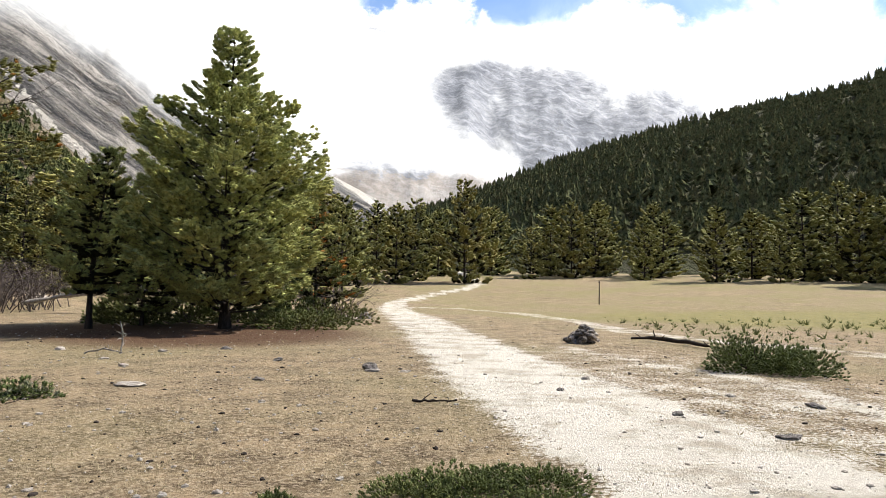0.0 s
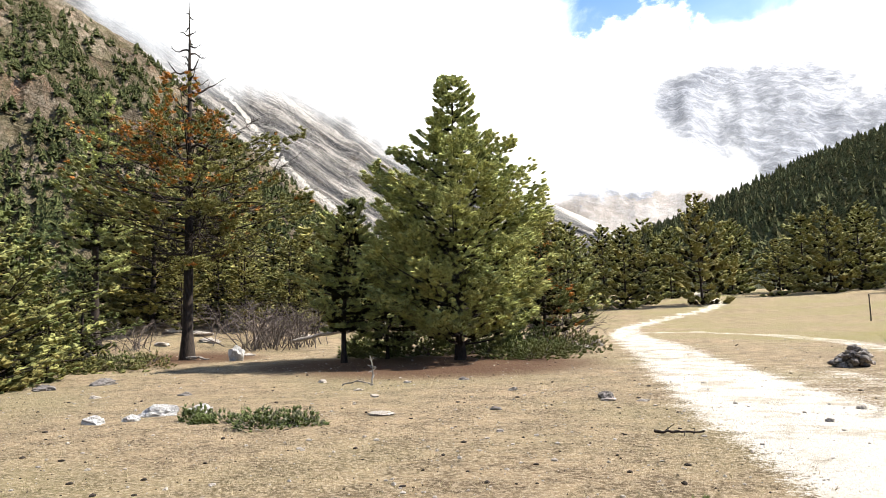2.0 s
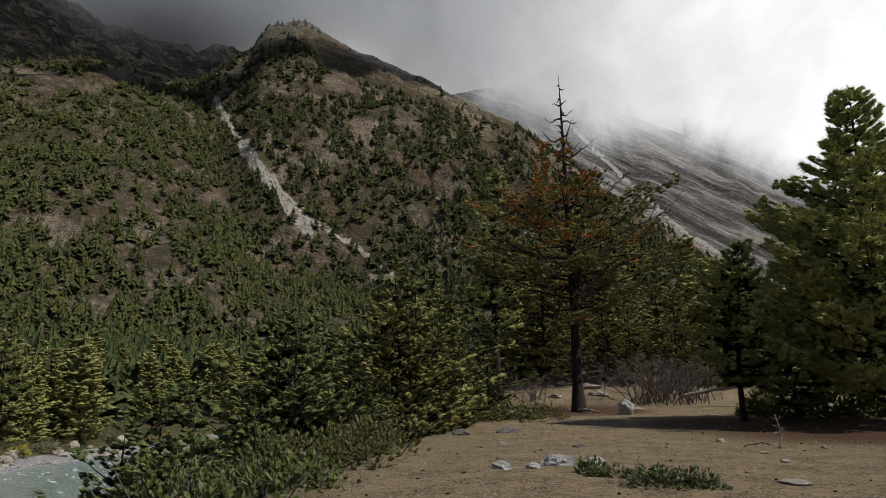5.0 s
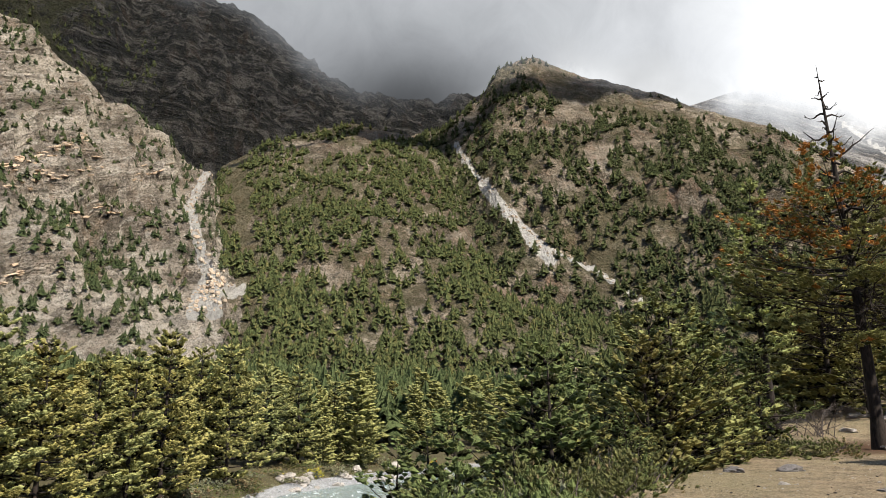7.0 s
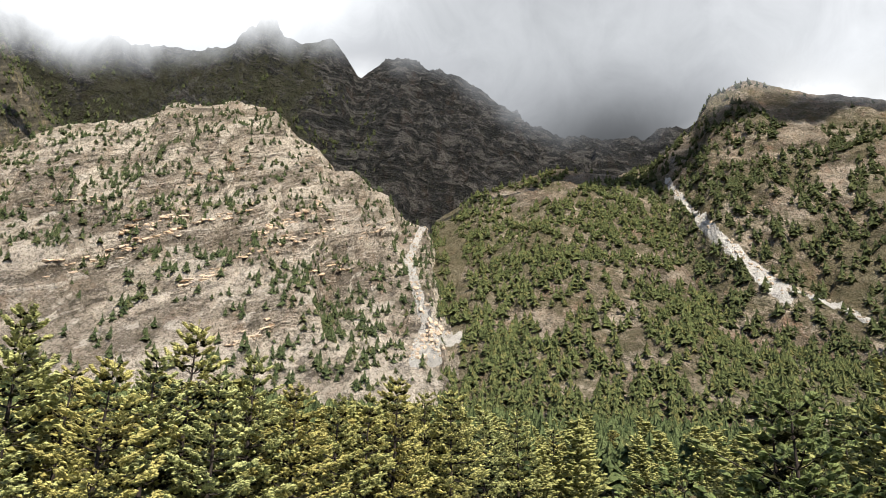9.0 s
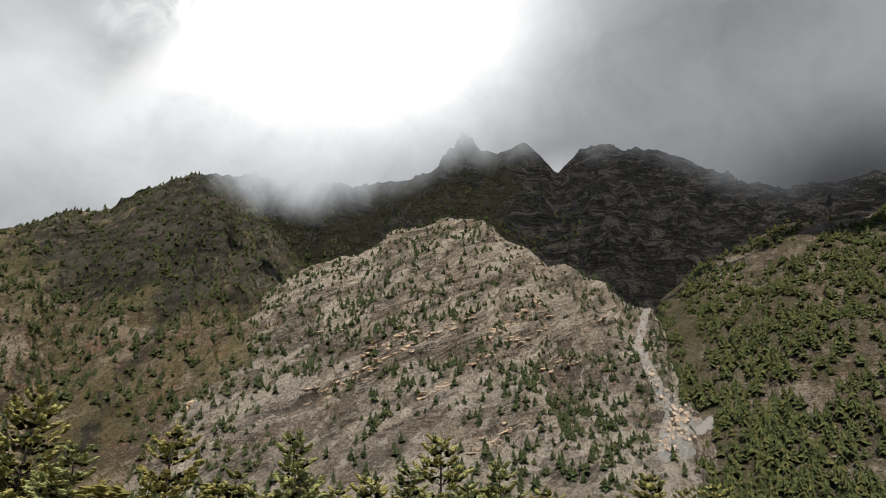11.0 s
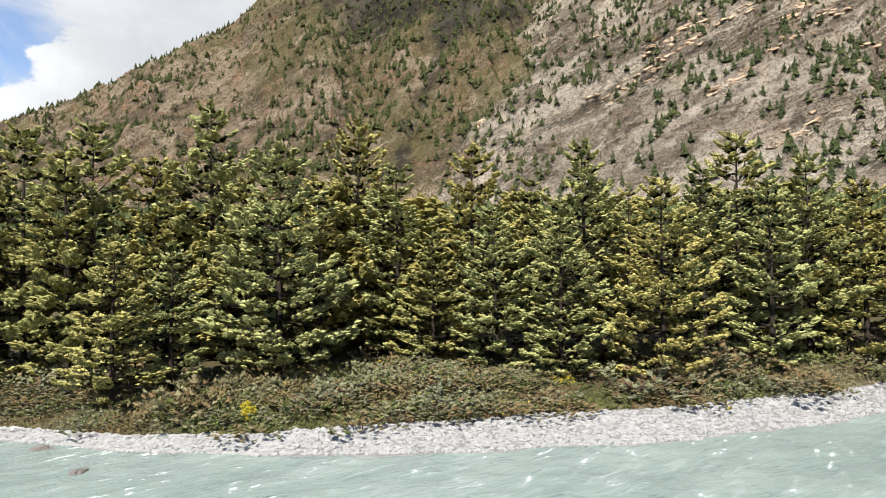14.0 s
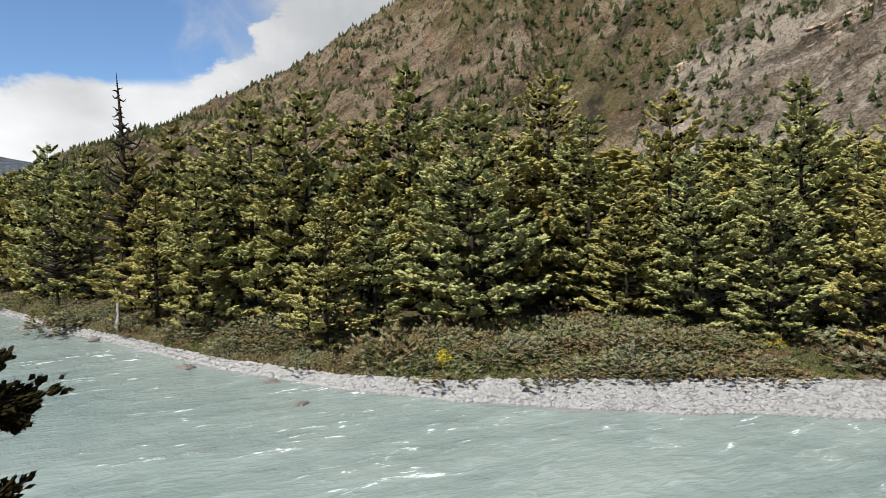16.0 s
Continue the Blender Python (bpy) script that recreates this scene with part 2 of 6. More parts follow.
def mountain_material(name, rock_a, rock_b, earth, grass, strata, pale=(0.50, 0.46, 0.41), big=0.006, dip=(0.1, -0.3, 1.0), snow=0.0, veg=0.5, relief=0.11, speck=1.0, stretch=0.55, seams=0.35):
    """Rock with slanting strata, earth, grass cover and pale scree, at a hillside's size."""
    m, n = material(name)
    p = n.place()
    warp = n.noise(p, big * 2, 5.0)
    bed = Vector(dip).normalized()
    along_bed = n.vmath("DOT_PRODUCT", p, tuple(bed))
    lift = n.add("ShaderNodeCombineXYZ", {0: along_bed, 1: along_bed, 2: along_bed}).outputs[0]
    tilted = n.vmath("ADD", n.scaled(p, stretch), n.vmath("MULTIPLY", lift, tuple(bed * (2.25 - stretch))))
    beds = n.noise(tilted, big * 5.0, 8.0, 0.66, 0.9 if stretch > 0.5 else 0.25)
    fine = n.noise(p, big * 26, 8.0, 0.75)
    cracks = n.noise(n.scaled(p, (1.0, 1.0, 0.35)), big * 9, 8.0, 0.7)
    thin_beds = n.vmath("ADD", n.scaled(p, 0.30), n.vmath("MULTIPLY", lift, tuple(bed * 2.2)))
    laminae = n.noise(thin_beds, big * 15.0, 6.0, 0.68, 0.5)
    rock = n.mix(n.step(beds, 0.36, 0.64), rock_a, rock_b)
    rock = n.mix(n.math("MULTIPLY", n.step(laminae, 0.47, 0.40), 0.85 * seams), rock, n.mix(0.5, rock_a, (0.03, 0.026, 0.02)))
    rock = n.mix(n.math("MULTIPLY", n.step(laminae, 0.54, 0.61), 0.75 * seams), rock, pale)
    rock = n.mix(n.math("MULTIPLY", n.step(cracks, 0.50, 0.68), 0.7), rock, earth)
    rock = n.mix(n.math("MULTIPLY", n.step(n.math("ADD", beds, n.math("MULTIPLY", fine, 0.25)), 0.63, 0.72), strata), rock, pale)
    rock = n.mix(n.math("MULTIPLY", n.step(fine, 0.52, 0.64), 0.7), rock, n.mix(0.6, rock_a, (0.03, 0.032, 0.015)))
    rock = n.mix(n.math("MULTIPLY", n.step(n.noise(p, big * 60, 5.0, 0.7), 0.56, 0.66), 0.55), rock, pale)
    specks = n.noise(p, big * 115, 4.0, 0.7)
    rock = n.mix(n.math("MULTIPLY", n.step(specks, 0.53, 0.60), 0.75 * speck), rock, n.mix(0.75, rock_a, (0.02, 0.02, 0.01)))
    rock = n.mix(n.math("MULTIPLY", n.step(specks, 0.44, 0.38), 0.30 * speck), rock, pale)
    cover = n.math("ADD", n.math("MULTIPLY", n.math("SUBTRACT", warp, 0.5), 1.6), n.math("ADD", n.math("MULTIPLY", n.math("SUBTRACT", fine, 0.5), 1.5), n.attr("green")))
    green = n.mix(n.step(fine, 0.35, 0.65), grass, n.mix(0.5, grass, (0.06, 0.065, 0.025)))
    c = n.mix(n.math("MULTIPLY", n.step(cover, 0.42, 0.62), veg), rock, green)
    sc = n.step(n.math("ADD", n.attr("scree"), n.math("MULTIPLY", n.math("SUBTRACT", n.math("ADD", n.math("MULTIPLY", fine, 0.5), n.math("MULTIPLY", cracks, 0.5)), 0.5), 2.2)), 0.42, 0.62)
    c = n.mix(n.math("MULTIPLY", n.step(specks, 0.50, 0.62), 0.5 * speck), c, n.mix(0.6, grass, (0.02, 0.022, 0.01)))
    # cliff tones painted over the hill: cloud shade above, dark rock in the gully
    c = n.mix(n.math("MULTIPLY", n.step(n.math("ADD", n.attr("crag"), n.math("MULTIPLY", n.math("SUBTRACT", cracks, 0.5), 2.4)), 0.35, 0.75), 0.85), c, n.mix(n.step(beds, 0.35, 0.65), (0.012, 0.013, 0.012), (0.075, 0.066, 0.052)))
    c = n.mix(sc, c, n.mix(fine, (0.58, 0.54, 0.475), (0.38, 0.345, 0.295)))
    if snow:
        c = n.mix(n.math("MULTIPLY", n.step(n.math("ADD", n.math("MULTIPLY", beds, 0.6), n.math("MULTIPLY", cracks, 0.5)), 0.50, 0.62), snow), c, (0.75, 0.77, 0.80))
    hgt = n.math("ADD", n.math("ADD", beds, n.math("MULTIPLY", laminae, 0.6 * seams)), n.math("ADD", n.math("MULTIPLY", cracks, 0.6), n.math("MULTIPLY", fine, 0.35)))
    finish(n, c, 0.95, n.bump(hgt, 1.0, relief / big), 0.1)
    return m


def water_material():
    m, n = material("glacial_water")
    p = n.place()
    flow = n.add("ShaderNodeMapping", {"Vector": p, "Rotation": (0, 0, radians(38.0)), "Scale": (0.45, 1.25, 1.0)}).outputs[0]
    swell, chop, ripple = n.noise(flow, 0.35, 4.0), n.noise(flow, 1.5, 6.0, 0.62, 0.6), n.noise(flow, 6.0, 5.0, 0.65)
    c = n.mix(n.step(swell, 0.3, 0.7), (0.175, 0.225, 0.205), (0.235, 0.285, 0.26))
    c = n.mix(n.math("MULTIPLY", n.step(chop, 0.5, 0.72), 0.5), c, (0.36, 0.41, 0.385))
    crest = n.math("ADD", n.math("MULTIPLY", chop, 0.75), n.math("ADD", n.math("MULTIPLY", ripple, 0.22), n.math("MULTIPLY", n.noise(p, 0.11, 2.0), 0.28)))
    foam = n.step(crest, 0.742, 0.83)
    c = n.mix(foam, c, (0.82, 0.85, 0.84))
    rough = n.math("ADD", 0.16, n.math("MULTIPLY", foam, 0.5))
    hgt = n.math("ADD", n.math("MULTIPLY", swell, 0.8), n.math("ADD", n.math("MULTIPLY", chop, 0.5), n.math("MULTIPLY", ripple, 0.12)))
    finish(n, c, rough, n.bump(hgt, 0.7, 0.35), 0.4)
    return m


def cloud_material(name, broken):
    """Mist that thins out along its lower edge (v of the map runs from the edge up)."""
    m, n = material(name)
    uv = n.add("ShaderNodeTexCoord").outputs["UV"]
    v = n.add("ShaderNodeSeparateXYZ", {0: uv}).outputs[1]
    round_up = n.add("ShaderNodeCombineXYZ", {0: n.add("ShaderNodeSeparateXYZ", {0: uv}).outputs[0], 1: n.attr("angle"), 2: 3.7}).outputs[0]
    wisps, body = n.noise(round_up, 0.17, 9.0, 0.6, 0.5), n.noise(round_up, 0.055, 7.0, 0.5, 0.3)
    both = n.math("SUBTRACT", n.math("ADD", n.math("MULTIPLY", wisps, 0.55), n.math("MULTIPLY", body, 0.45)), 0.5)
    if broken:
        solid = n.attr("heavy")
        a = n.step(n.math("ADD", n.math("MULTIPLY", both, 2.6), n.math("SUBTRACT", solid, 0.26)), -0.16, 0.50)
        a = n.math("MULTIPLY", a, n.step(n.math("ADD", v, n.math("MULTIPLY", both, 24.0)), 16.0, 12.0))
        # a thin even veil added over the wall as haze
        a = n.math("ADD", n.math("MULTIPLY", a, 0.90), n.math("MULTIPLY", n.step(v, 18.0, 12.0), 0.10))
        lum = n.add("ShaderNodeMapRange", {0: wisps, 1: 0.3, 2: 0.7, 3: 0.7, 4: 1.4}).outputs[0]
        lum = n.math("MULTIPLY", lum, n.math("ADD", 0.6, n.math("MULTIPLY", n.attr("ends"), 0.4)))
    else:
        a = n.step(n.math("ADD", v, n.math("MULTIPLY", both, 8.0)), -1.6, 3.6)
        a = n.math("MULTIPLY", a, n.step(n.math("ADD", v, n.math("MULTIPLY", both, 10.0)), 21.0, 14.0))
        lum = n.math("MULTIPLY", n.attr("light"), n.math("ADD", 1.0, n.math("MULTIPLY", both, 0.9)))
    a = n.math("MULTIPLY", a, n.step(n.math("ADD", n.attr("ends"), n.math("MULTIPLY", both, 2.0)), 0.05, 0.8))
    e = n.add("ShaderNodeEmission", {0: n.mix(lum, (0.88, 0.93, 1.0), (1.0, 1.0, 1.0)), 1: lum})
    t = n.add("ShaderNodeBsdfTransparent")
    n.add("ShaderNodeOutputMaterial", {0: n.add("ShaderNodeMixShader", {0: a, 1: t.outputs[0], 2: e.outputs[0]}).outputs[0]})
    return m


# ---- mesh helpers ----
def mesh_of(name, verts, faces, mats, index=None, smooth=False):
    me = bpy.data.meshes.new(name)
    verts, faces = np.asarray(verts, dtype=np.float32), np.asarray(faces, dtype=np.int32)
    k = faces.shape[1]
    me.vertices.add(len(verts)), me.loops.add(faces.size), me.polygons.add(len(faces))
    me.vertices.foreach_set("co", verts.ravel())
    me.loops.foreach_set("vertex_index", faces.ravel())
    me.polygons.foreach_set("loop_start", np.arange(0, faces.size, k, dtype=np.int32))
    if index is not None:
        me.polygons.foreach_set("material_index", np.asarray(index, dtype=np.int32))
    me.polygons.foreach_set("use_smooth", np.full(len(faces), smooth))
    for m in mats:
        me.materials.append(m)
    me.update(calc_edges=True)
    me.validate()
    return me


def mark(me, name, values):
    a = me.attributes.new(name, "FLOAT", "POINT")
    a.data.foreach_set("value", np.asarray(values, dtype=np.float32))


def part(name, me, parent, label=""):
    ob = new(name, me)
    ob.parent = parent
    return tagged(ob, label)


def smooth(a, b, v):
    t = np.clip((np.asarray(v, dtype=float) - a) / (b - a), 0, 1)
    return t * t * (3 - 2 * t)


def grid_faces(rows, cols):
    i = np.arange(rows - 1)[:, None] * cols + np.arange(cols - 1)[None, :]
    return np.stack([i, i + 1, i + cols + 1, i + cols], -1).reshape(-1, 4)


def value_noise(x, y, seed=0):
    """Smooth noise on a plane, -1 to 1."""
    xi, yi = np.floor(x).astype(np.int64), np.floor(y).astype(np.int64)
    fx, fy = x - xi, y - yi
    fx, fy = fx * fx * (3 - 2 * fx), fy * fy * (3 - 2 * fy)

    def h(a, b):
        n = (a * 374761393 + b * 668265263 + seed * 974634777) & 0x7FFFFFFF
        n = ((n ^ (n >> 13)) * 1274126177) & 0x7FFFFFFF
        return ((n ^ (n >> 16)) & 0xFFFF) / 32767.5 - 1
    return (h(xi, yi) * (1 - fx) + h(xi + 1, yi) * fx) * (1 - fy) + (h(xi, yi + 1) * (1 - fx) + h(xi + 1, yi + 1) * fx) * fy


def fractal(x, y, octaves=5, gain=0.5, seed=0, ridged=False):
    out, amp, total = np.zeros_like(x, dtype=float), 1.0, 0.0
    for k in range(octaves):
        n = value_noise(x * 2**k + 17 * k, y * 2**k - 31 * k, seed + k)
        out += amp * ((1 - 2 * np.abs(n)) if ridged else n)
        total, amp = total + amp, amp * gain
    return out / total


def polar(head, r):
    h = np.radians(head)
    return -np.sin(h) * r, np.cos(h) * r


# ---- the ground: meadow terrace, river bed, far bank, valley floor ----
WATER = -6.3
EDGE = ((25, 6000), (30, 520), (38, 130), (45, 55), (50, 25), (54, 18.6), (59, 14.6), (64, 11), (75, 7), (90, 5), (110, 3.4), (125, 2.7), (185, 2.7), (195, 5), (205, 15), (215, 60), (225, 6000))
SHORE = ((25, 7000), (30, 700), (45, 260), (55, 170), (65, 125), (74, 94), (80, 86), (85, 78), (89, 63), (95, 53), (101, 43), (105, 38), (109, 35.6), (114, 32.6), (119, 31), (127, 29.9),
         (131, 29), (140, 29), (150, 30), (160, 33), (169, 39.3), (173, 44.5), (177, 52), (181, 61), (184.5, 79), (190, 110), (205, 260), (215, 500), (225, 7000))


BAR = ((60, 1.5), (72, 2.0), (78, 4.0), (84, 3.4), (90, 2.6), (100, 4.6), (112, 3.7), (127, 2.7), (140, 2.0), (150, 1.25), (160, 0.75), (170, 0.6), (184, 0.9))


def along(profile, v):
    a = np.array(profile, dtype=float)
    return np.interp(v, a[:, 0], a[:, 1])


def along_log(profile, v):
    a = np.array(profile, dtype=float)
    return np.exp(np.interp(v, a[:, 0], np.log(a[:, 1])))


def heading_of(x, y):
    return (np.degrees(np.arctan2(-x, y)) + 130) % 360 - 130


def ground_z(x, y):
    x, y = np.asarray(x, dtype=float), np.asarray(y, dtype=float)
    r, h = np.hypot(x, y), heading_of(x, y)
    edge, shore = along_log(EDGE, h), along_log(SHORE, h)
    lumps = 0.05 * fractal(x * 0.35, y * 0.35, 3, 0.5, 3) * smooth(2, 8, r) + 0.25 * fractal(x * 0.06, y * 0.06, 3, 0.5, 9) * smooth(12, 40, r)
    meadow = 3.4 * smooth(45, 125, r) + 0.045 * np.maximum(r - 115, 0) + lumps + 1.7 * np.exp(-((h - 39) / 11) ** 2) * smooth(33, 50, r) * (1 - smooth(60, 110, r))
    wide = np.minimum(9.0, np.maximum(3.0, (shore - edge) * 0.35))
    drop = smooth(0, 1, (r - edge) / wide)
    z = meadow * (1 - drop) + (WATER - 1.0) * drop
    u = r - shore
    bar = along(BAR, h)
    v = np.where(u < bar, u * 4 / bar, u - bar + 4)
    up = np.interp(np.where(u < 0, u, v), (-6, 0, 4, 8, 14, 40, 400, 5000), (WATER - 1.0, WATER + 0.02, WATER + 0.75, WATER + 1.8, WATER + 2.2, WATER + 3.6, WATER + 38, WATER + 60))
    up = up - 0.5 * (1 - np.clip(bar / 2.4, 0, 1)) * smooth(0, 1, u / bar)
    up = up + lumps * 1.2 * smooth(6, 12, u) + 0.9 * fractal(x * 0.03, y * 0.03, 4, 0.5, 5) * smooth(10, 60, u)
    return np.where(u > -6, np.maximum(up, np.where(u < 0, z, -99)), z)


TRACKS = (
    (1.35, ((7.5, -3), (4.2, 2.5), (2.7, 5.6), (2.15, 8.4), (1.25, 13.5), (0.0, 23), (-1.6, 34), (-3.4, 46), (-4.0, 58), (-1.8, 68), (3.0, 80), (5.0, 92), (4.5, 112), (3.5, 135), (6, 170))),
    (0.75, ((-3.2, 47), (0.5, 48), (4.4, 43), (6.3, 33), (7.2, 25), (9.5, 20.5), (13, 16), (18, 10))),
    (0.38, ((3.5, 18.5), (4.8, 14.2), (5.9, 11.6), (5.9, 8.7), (6.4, 4), (7.5, 0))),
)


def near_line(x, y, line):
    best = np.full(np.shape(x), 1e9)
    for (ax, ay), (bx, by) in zip(line, line[1:]):
        dx, dy = bx - ax, by - ay
        t = np.clip(((x - ax) * dx + (y - ay) * dy) / (dx * dx + dy * dy), 0, 1)
        best = np.minimum(best, np.hypot(x - ax - t * dx, y - ay - t * dy))
    return best


def build_ground():
    heads = np.concatenate([np.arange(-130, -42, 4), np.arange(-42, 192, 0.55), np.arange(192, 230.1, 2.0)])
    shore = np.minimum(along_log(SHORE, heads), 150)[:, None]
    a, b, c = np.linspace(0, 1, 120)[None], np.linspace(0, 1, 46)[None], np.linspace(0, 1, 70)[None]
    r = np.concatenate([0.0 * shore, 0.6 * ((shore - 7.5) / 0.6) ** a, shore - 7 + 24 * b, (shore + 18) * (4600 / (shore + 18)) ** c], 1)
    h = heads[:, None] + 0 * r
    x, y = polar(h, r)
    z = ground_z(x, y)
    track = np.zeros_like(x)
    for width, line in TRACKS:
        d, half = near_line(x, y, line), width
        strength = 1.0 if width > 1 else 0.78 if width > 0.5 else 0.62
        if width > 1:
            half = half * (1 - 0.3 * smooth(20, 60, r))
        track = np.maximum(track, strength * (1 - smooth(half * 0.55, half * 1.6, d)))
        if width > 0.9:
            track = np.maximum(track, 0.46 * (1 - smooth(1.5, 5.5, near_line(x - 2.6, y, line))) * (1 - smooth(16, 26, r)))
    track = track * (1 - 0.30 * smooth(9, 22, r))
    me = mesh_of("ground", np.stack([x, y, z], -1).reshape(-1, 3), grid_faces(*r.shape), [ground_material()], smooth=True)
    u = r - along_log(SHORE, h)
    mark(me, "track", track.ravel())
    wet = np.exp(-(((x - 23) / 17) ** 2 + ((y - 38) / 10) ** 2) * 1.2)
    mark(me, "damp", np.clip(wet * 1.25 + 0.34 * smooth(24, 60, r) * smooth(16, 0, h), 0, 1).ravel())
    mark(me, "gravel", (smooth(-3, -1, u) * (1 - smooth(0.8, 1.3, (u + 0.5 * fractal(x * 0.5, y * 0.5, 3)) / along(BAR, h)))).ravel())
    mark(me, "bank", np.maximum(smooth(0.9, 1.3, u / along(BAR, h)), smooth(0.5, 3, r - along_log(EDGE, h)) * (u < 0)).ravel())
    litter = np.zeros_like(x)
    for cx, cy, rad in ((-7.5, 21.5, 7.5), (-11.5, 22.0, 5.0), (-21, 25, 5)):
        litter = np.maximum(litter, 1 - smooth(rad * 0.4, rad, np.hypot(x - cx, y - cy)))
    mark(me, "litter", litter.ravel())
    return tagged(new("ground", me), "dry trampled meadow turf with a pale dirt track", "ground", kind="structure")


def build_river():
    heads = np.concatenate([np.arange(32, 60, 2.0), np.arange(60, 190, 0.5), np.arange(190, 215, 2.0)])
    s = np.linspace(0, 1, 90)
    h = heads[:, None] + 0 * s[None, :]
    edge, shore = along_log(EDGE, h), along_log(SHORE, h)
    near = np.minimum(edge + 2.0, shore - 4)
    r = near + (shore + 0.8 - near) * s[None, :]
    x, y = polar(h, r)
    z = WATER + 0.07 * fractal(x * 0.5, y * 0.5, 4, 0.55, 21) + 0.03 * fractal(x * 1.7, y * 1.7, 3, 0.6, 23)
    me = mesh_of("river", np.stack([x, y, z], -1).reshape(-1, 3), grid_faces(len(heads), len(s)), [water_material()], smooth=True)
    return tagged(new("river", me), "milky grey-green glacial river with small whitecaps", "river", kind="structure")


build_ground()
build_river()


# ---- mountains ----
class Slope:
    """A mountain side seen from the valley: a foot, a crest that rises to the given angles, and a far side."""

    def __init__(self, name, label, crest, foot, top, mat, rough=0.07, power=1.0, grain=0.010, seed=1, lean=0.0, green=0.5, scree=(), ridged=True, level=0.0, step=0.22, rib=0.0, bare=(), rows=170, crag=0.0, ledge=0.0, dip=(0.1, -0.3, 1.0), crag_shade_at=None):
        c = np.array(crest, dtype=float)
        self.crest, self.foot, self.top, self.power, self.rough, self.grain, self.seed = c, foot, top, power, rough, grain, seed
        self.ridged, self.level, self.rib = ridged, level, rib
        self.scree, self.bare, self.ledge, self.crag, self.dip = scree, bare, ledge, crag, Vector(dip).normalized()
        self.lo, self.hi = c[:, 0].min(), c[:, 0].max()
        heads = np.arange(self.lo, self.hi + step / 2, step)
        s = np.concatenate([[-0.25, -0.12], np.linspace(0, 1, rows), np.linspace(1.02, 1.6, 14)])
        h, s = np.meshgrid(heads, s, indexing="ij")
        x, y, z = self.at(h, s)
        me = mesh_of(name, np.stack([x, y, z], -1).reshape(-1, 3), grid_faces(h.shape[0], h.shape[1])[:, ::-1], [mat], smooth=True)
        up = np.degrees(np.arctan2(z - 1.6, np.hypot(x, y)))
        mask = np.zeros_like(x)
        for wide, line in scree:
            mask = np.maximum(mask, 1 - smooth(wide * 0.5, wide * 1.4, near_line(h, up, line) / (1 + 0.7 * fractal(h * 1.3, up * 1.3, 3, 0.5, 5))))
        mark(me, "scree", mask.ravel())
        g = green if not callable(green) else green(h, s, up)
        g = g - 1.2 * self.bared(h, up)
        mark(me, "green", (g + 0 * x).ravel())
        # mask for cloud shade painted in cliff tones, and for gully rock
        if crag_shade_at is not None:
            mark(me, "crag", (crag_shade_at(h, up) + 0 * x).ravel())
        self.ob = tagged(new(name, me), label, "mountain", kind="structure")

    def bared(self, h, up):
        """How far the plants are gone, 0 to 1, in the bare places (heading, angle, half width, half height)."""
        m = 0 * h
        for a, e, wa, we in self.bare:
            m = np.maximum(m, 1 - smooth(0.6, 1.25, np.hypot((h - a) / wa, (up - e) / we) + 0.95 * fractal(h * 0.8, up * 1.1, 4, 0.6, 8)))
        return m

    def at(self, h, s):
        a = self.crest
        up = np.interp(h, a[:, 0], a[:, 1])
        top = np.interp(h, a[:, 0], a[:, 2]) if a.shape[1] > 2 else self.top
        zt = 1.6 + top * np.tan(np.radians(up))
        r = self.foot + (top - self.foot) * s
        x, y = polar(h, r)
        z0 = self.level
        prof = np.where(s <= 1, np.clip(s, 0, 1) ** self.power, 1 - 1.1 * (s - 1)) + np.minimum(s, 0) * 3
        n = fractal(x * self.grain, y * self.grain, 7, 0.60, self.seed, self.ridged) - 0.3 * self.ridged
        rib = self.rib * fractal(h * 0.22 + 0.15 * n, s * 0.3, 4, 0.5, self.seed + 40, True) if self.rib else 0.0
        amp = (self.rough * n + rib) * np.maximum(zt - z0, 20)
        z = z0 + (zt - z0) * prof + amp * np.clip(s * 4, 0, 1) * np.where(s <= 1, 1 - 0.72 * smooth(0.75, 1.0, s), 0.4)
        if self.crag:
            z = z + self.crag * (fractal(x * (0.075 if self.crag < 20 else 0.022), y * (0.075 if self.crag < 20 else 0.022), 4, 0.6, self.seed + 9, True) * 0.8 - 0.5 + fractal(x * 0.025, z * 0.025, 3, 0.5, self.seed + 12, True)) * np.clip(s * 4, 0, 1) * np.where(s <= 1, 1 - 0.6 * smooth(0.9, 1.0, s), 0.4)
        if self.ledge:
            b = (x * self.dip.x + y * self.dip.y + z * self.dip.z) * 0.035 + 0.35 * n
            run = (x * self.dip.y - y * self.dip.x) * 0.02
            beds = smooth(-0.15, 0.35, fractal(b, run, 4, 0.6, 77)) + 0.55 * smooth(-0.05, 0.22, fractal(b * 3.1, run * 1.7, 4, 0.6, 78))
            z = z + self.ledge * (beds - 0.75) * np.clip(s * 4, 0, 1) * (s <= 1) * (1 - 0.8 * smooth(0.85, 1.0, s))
        return x, y, z


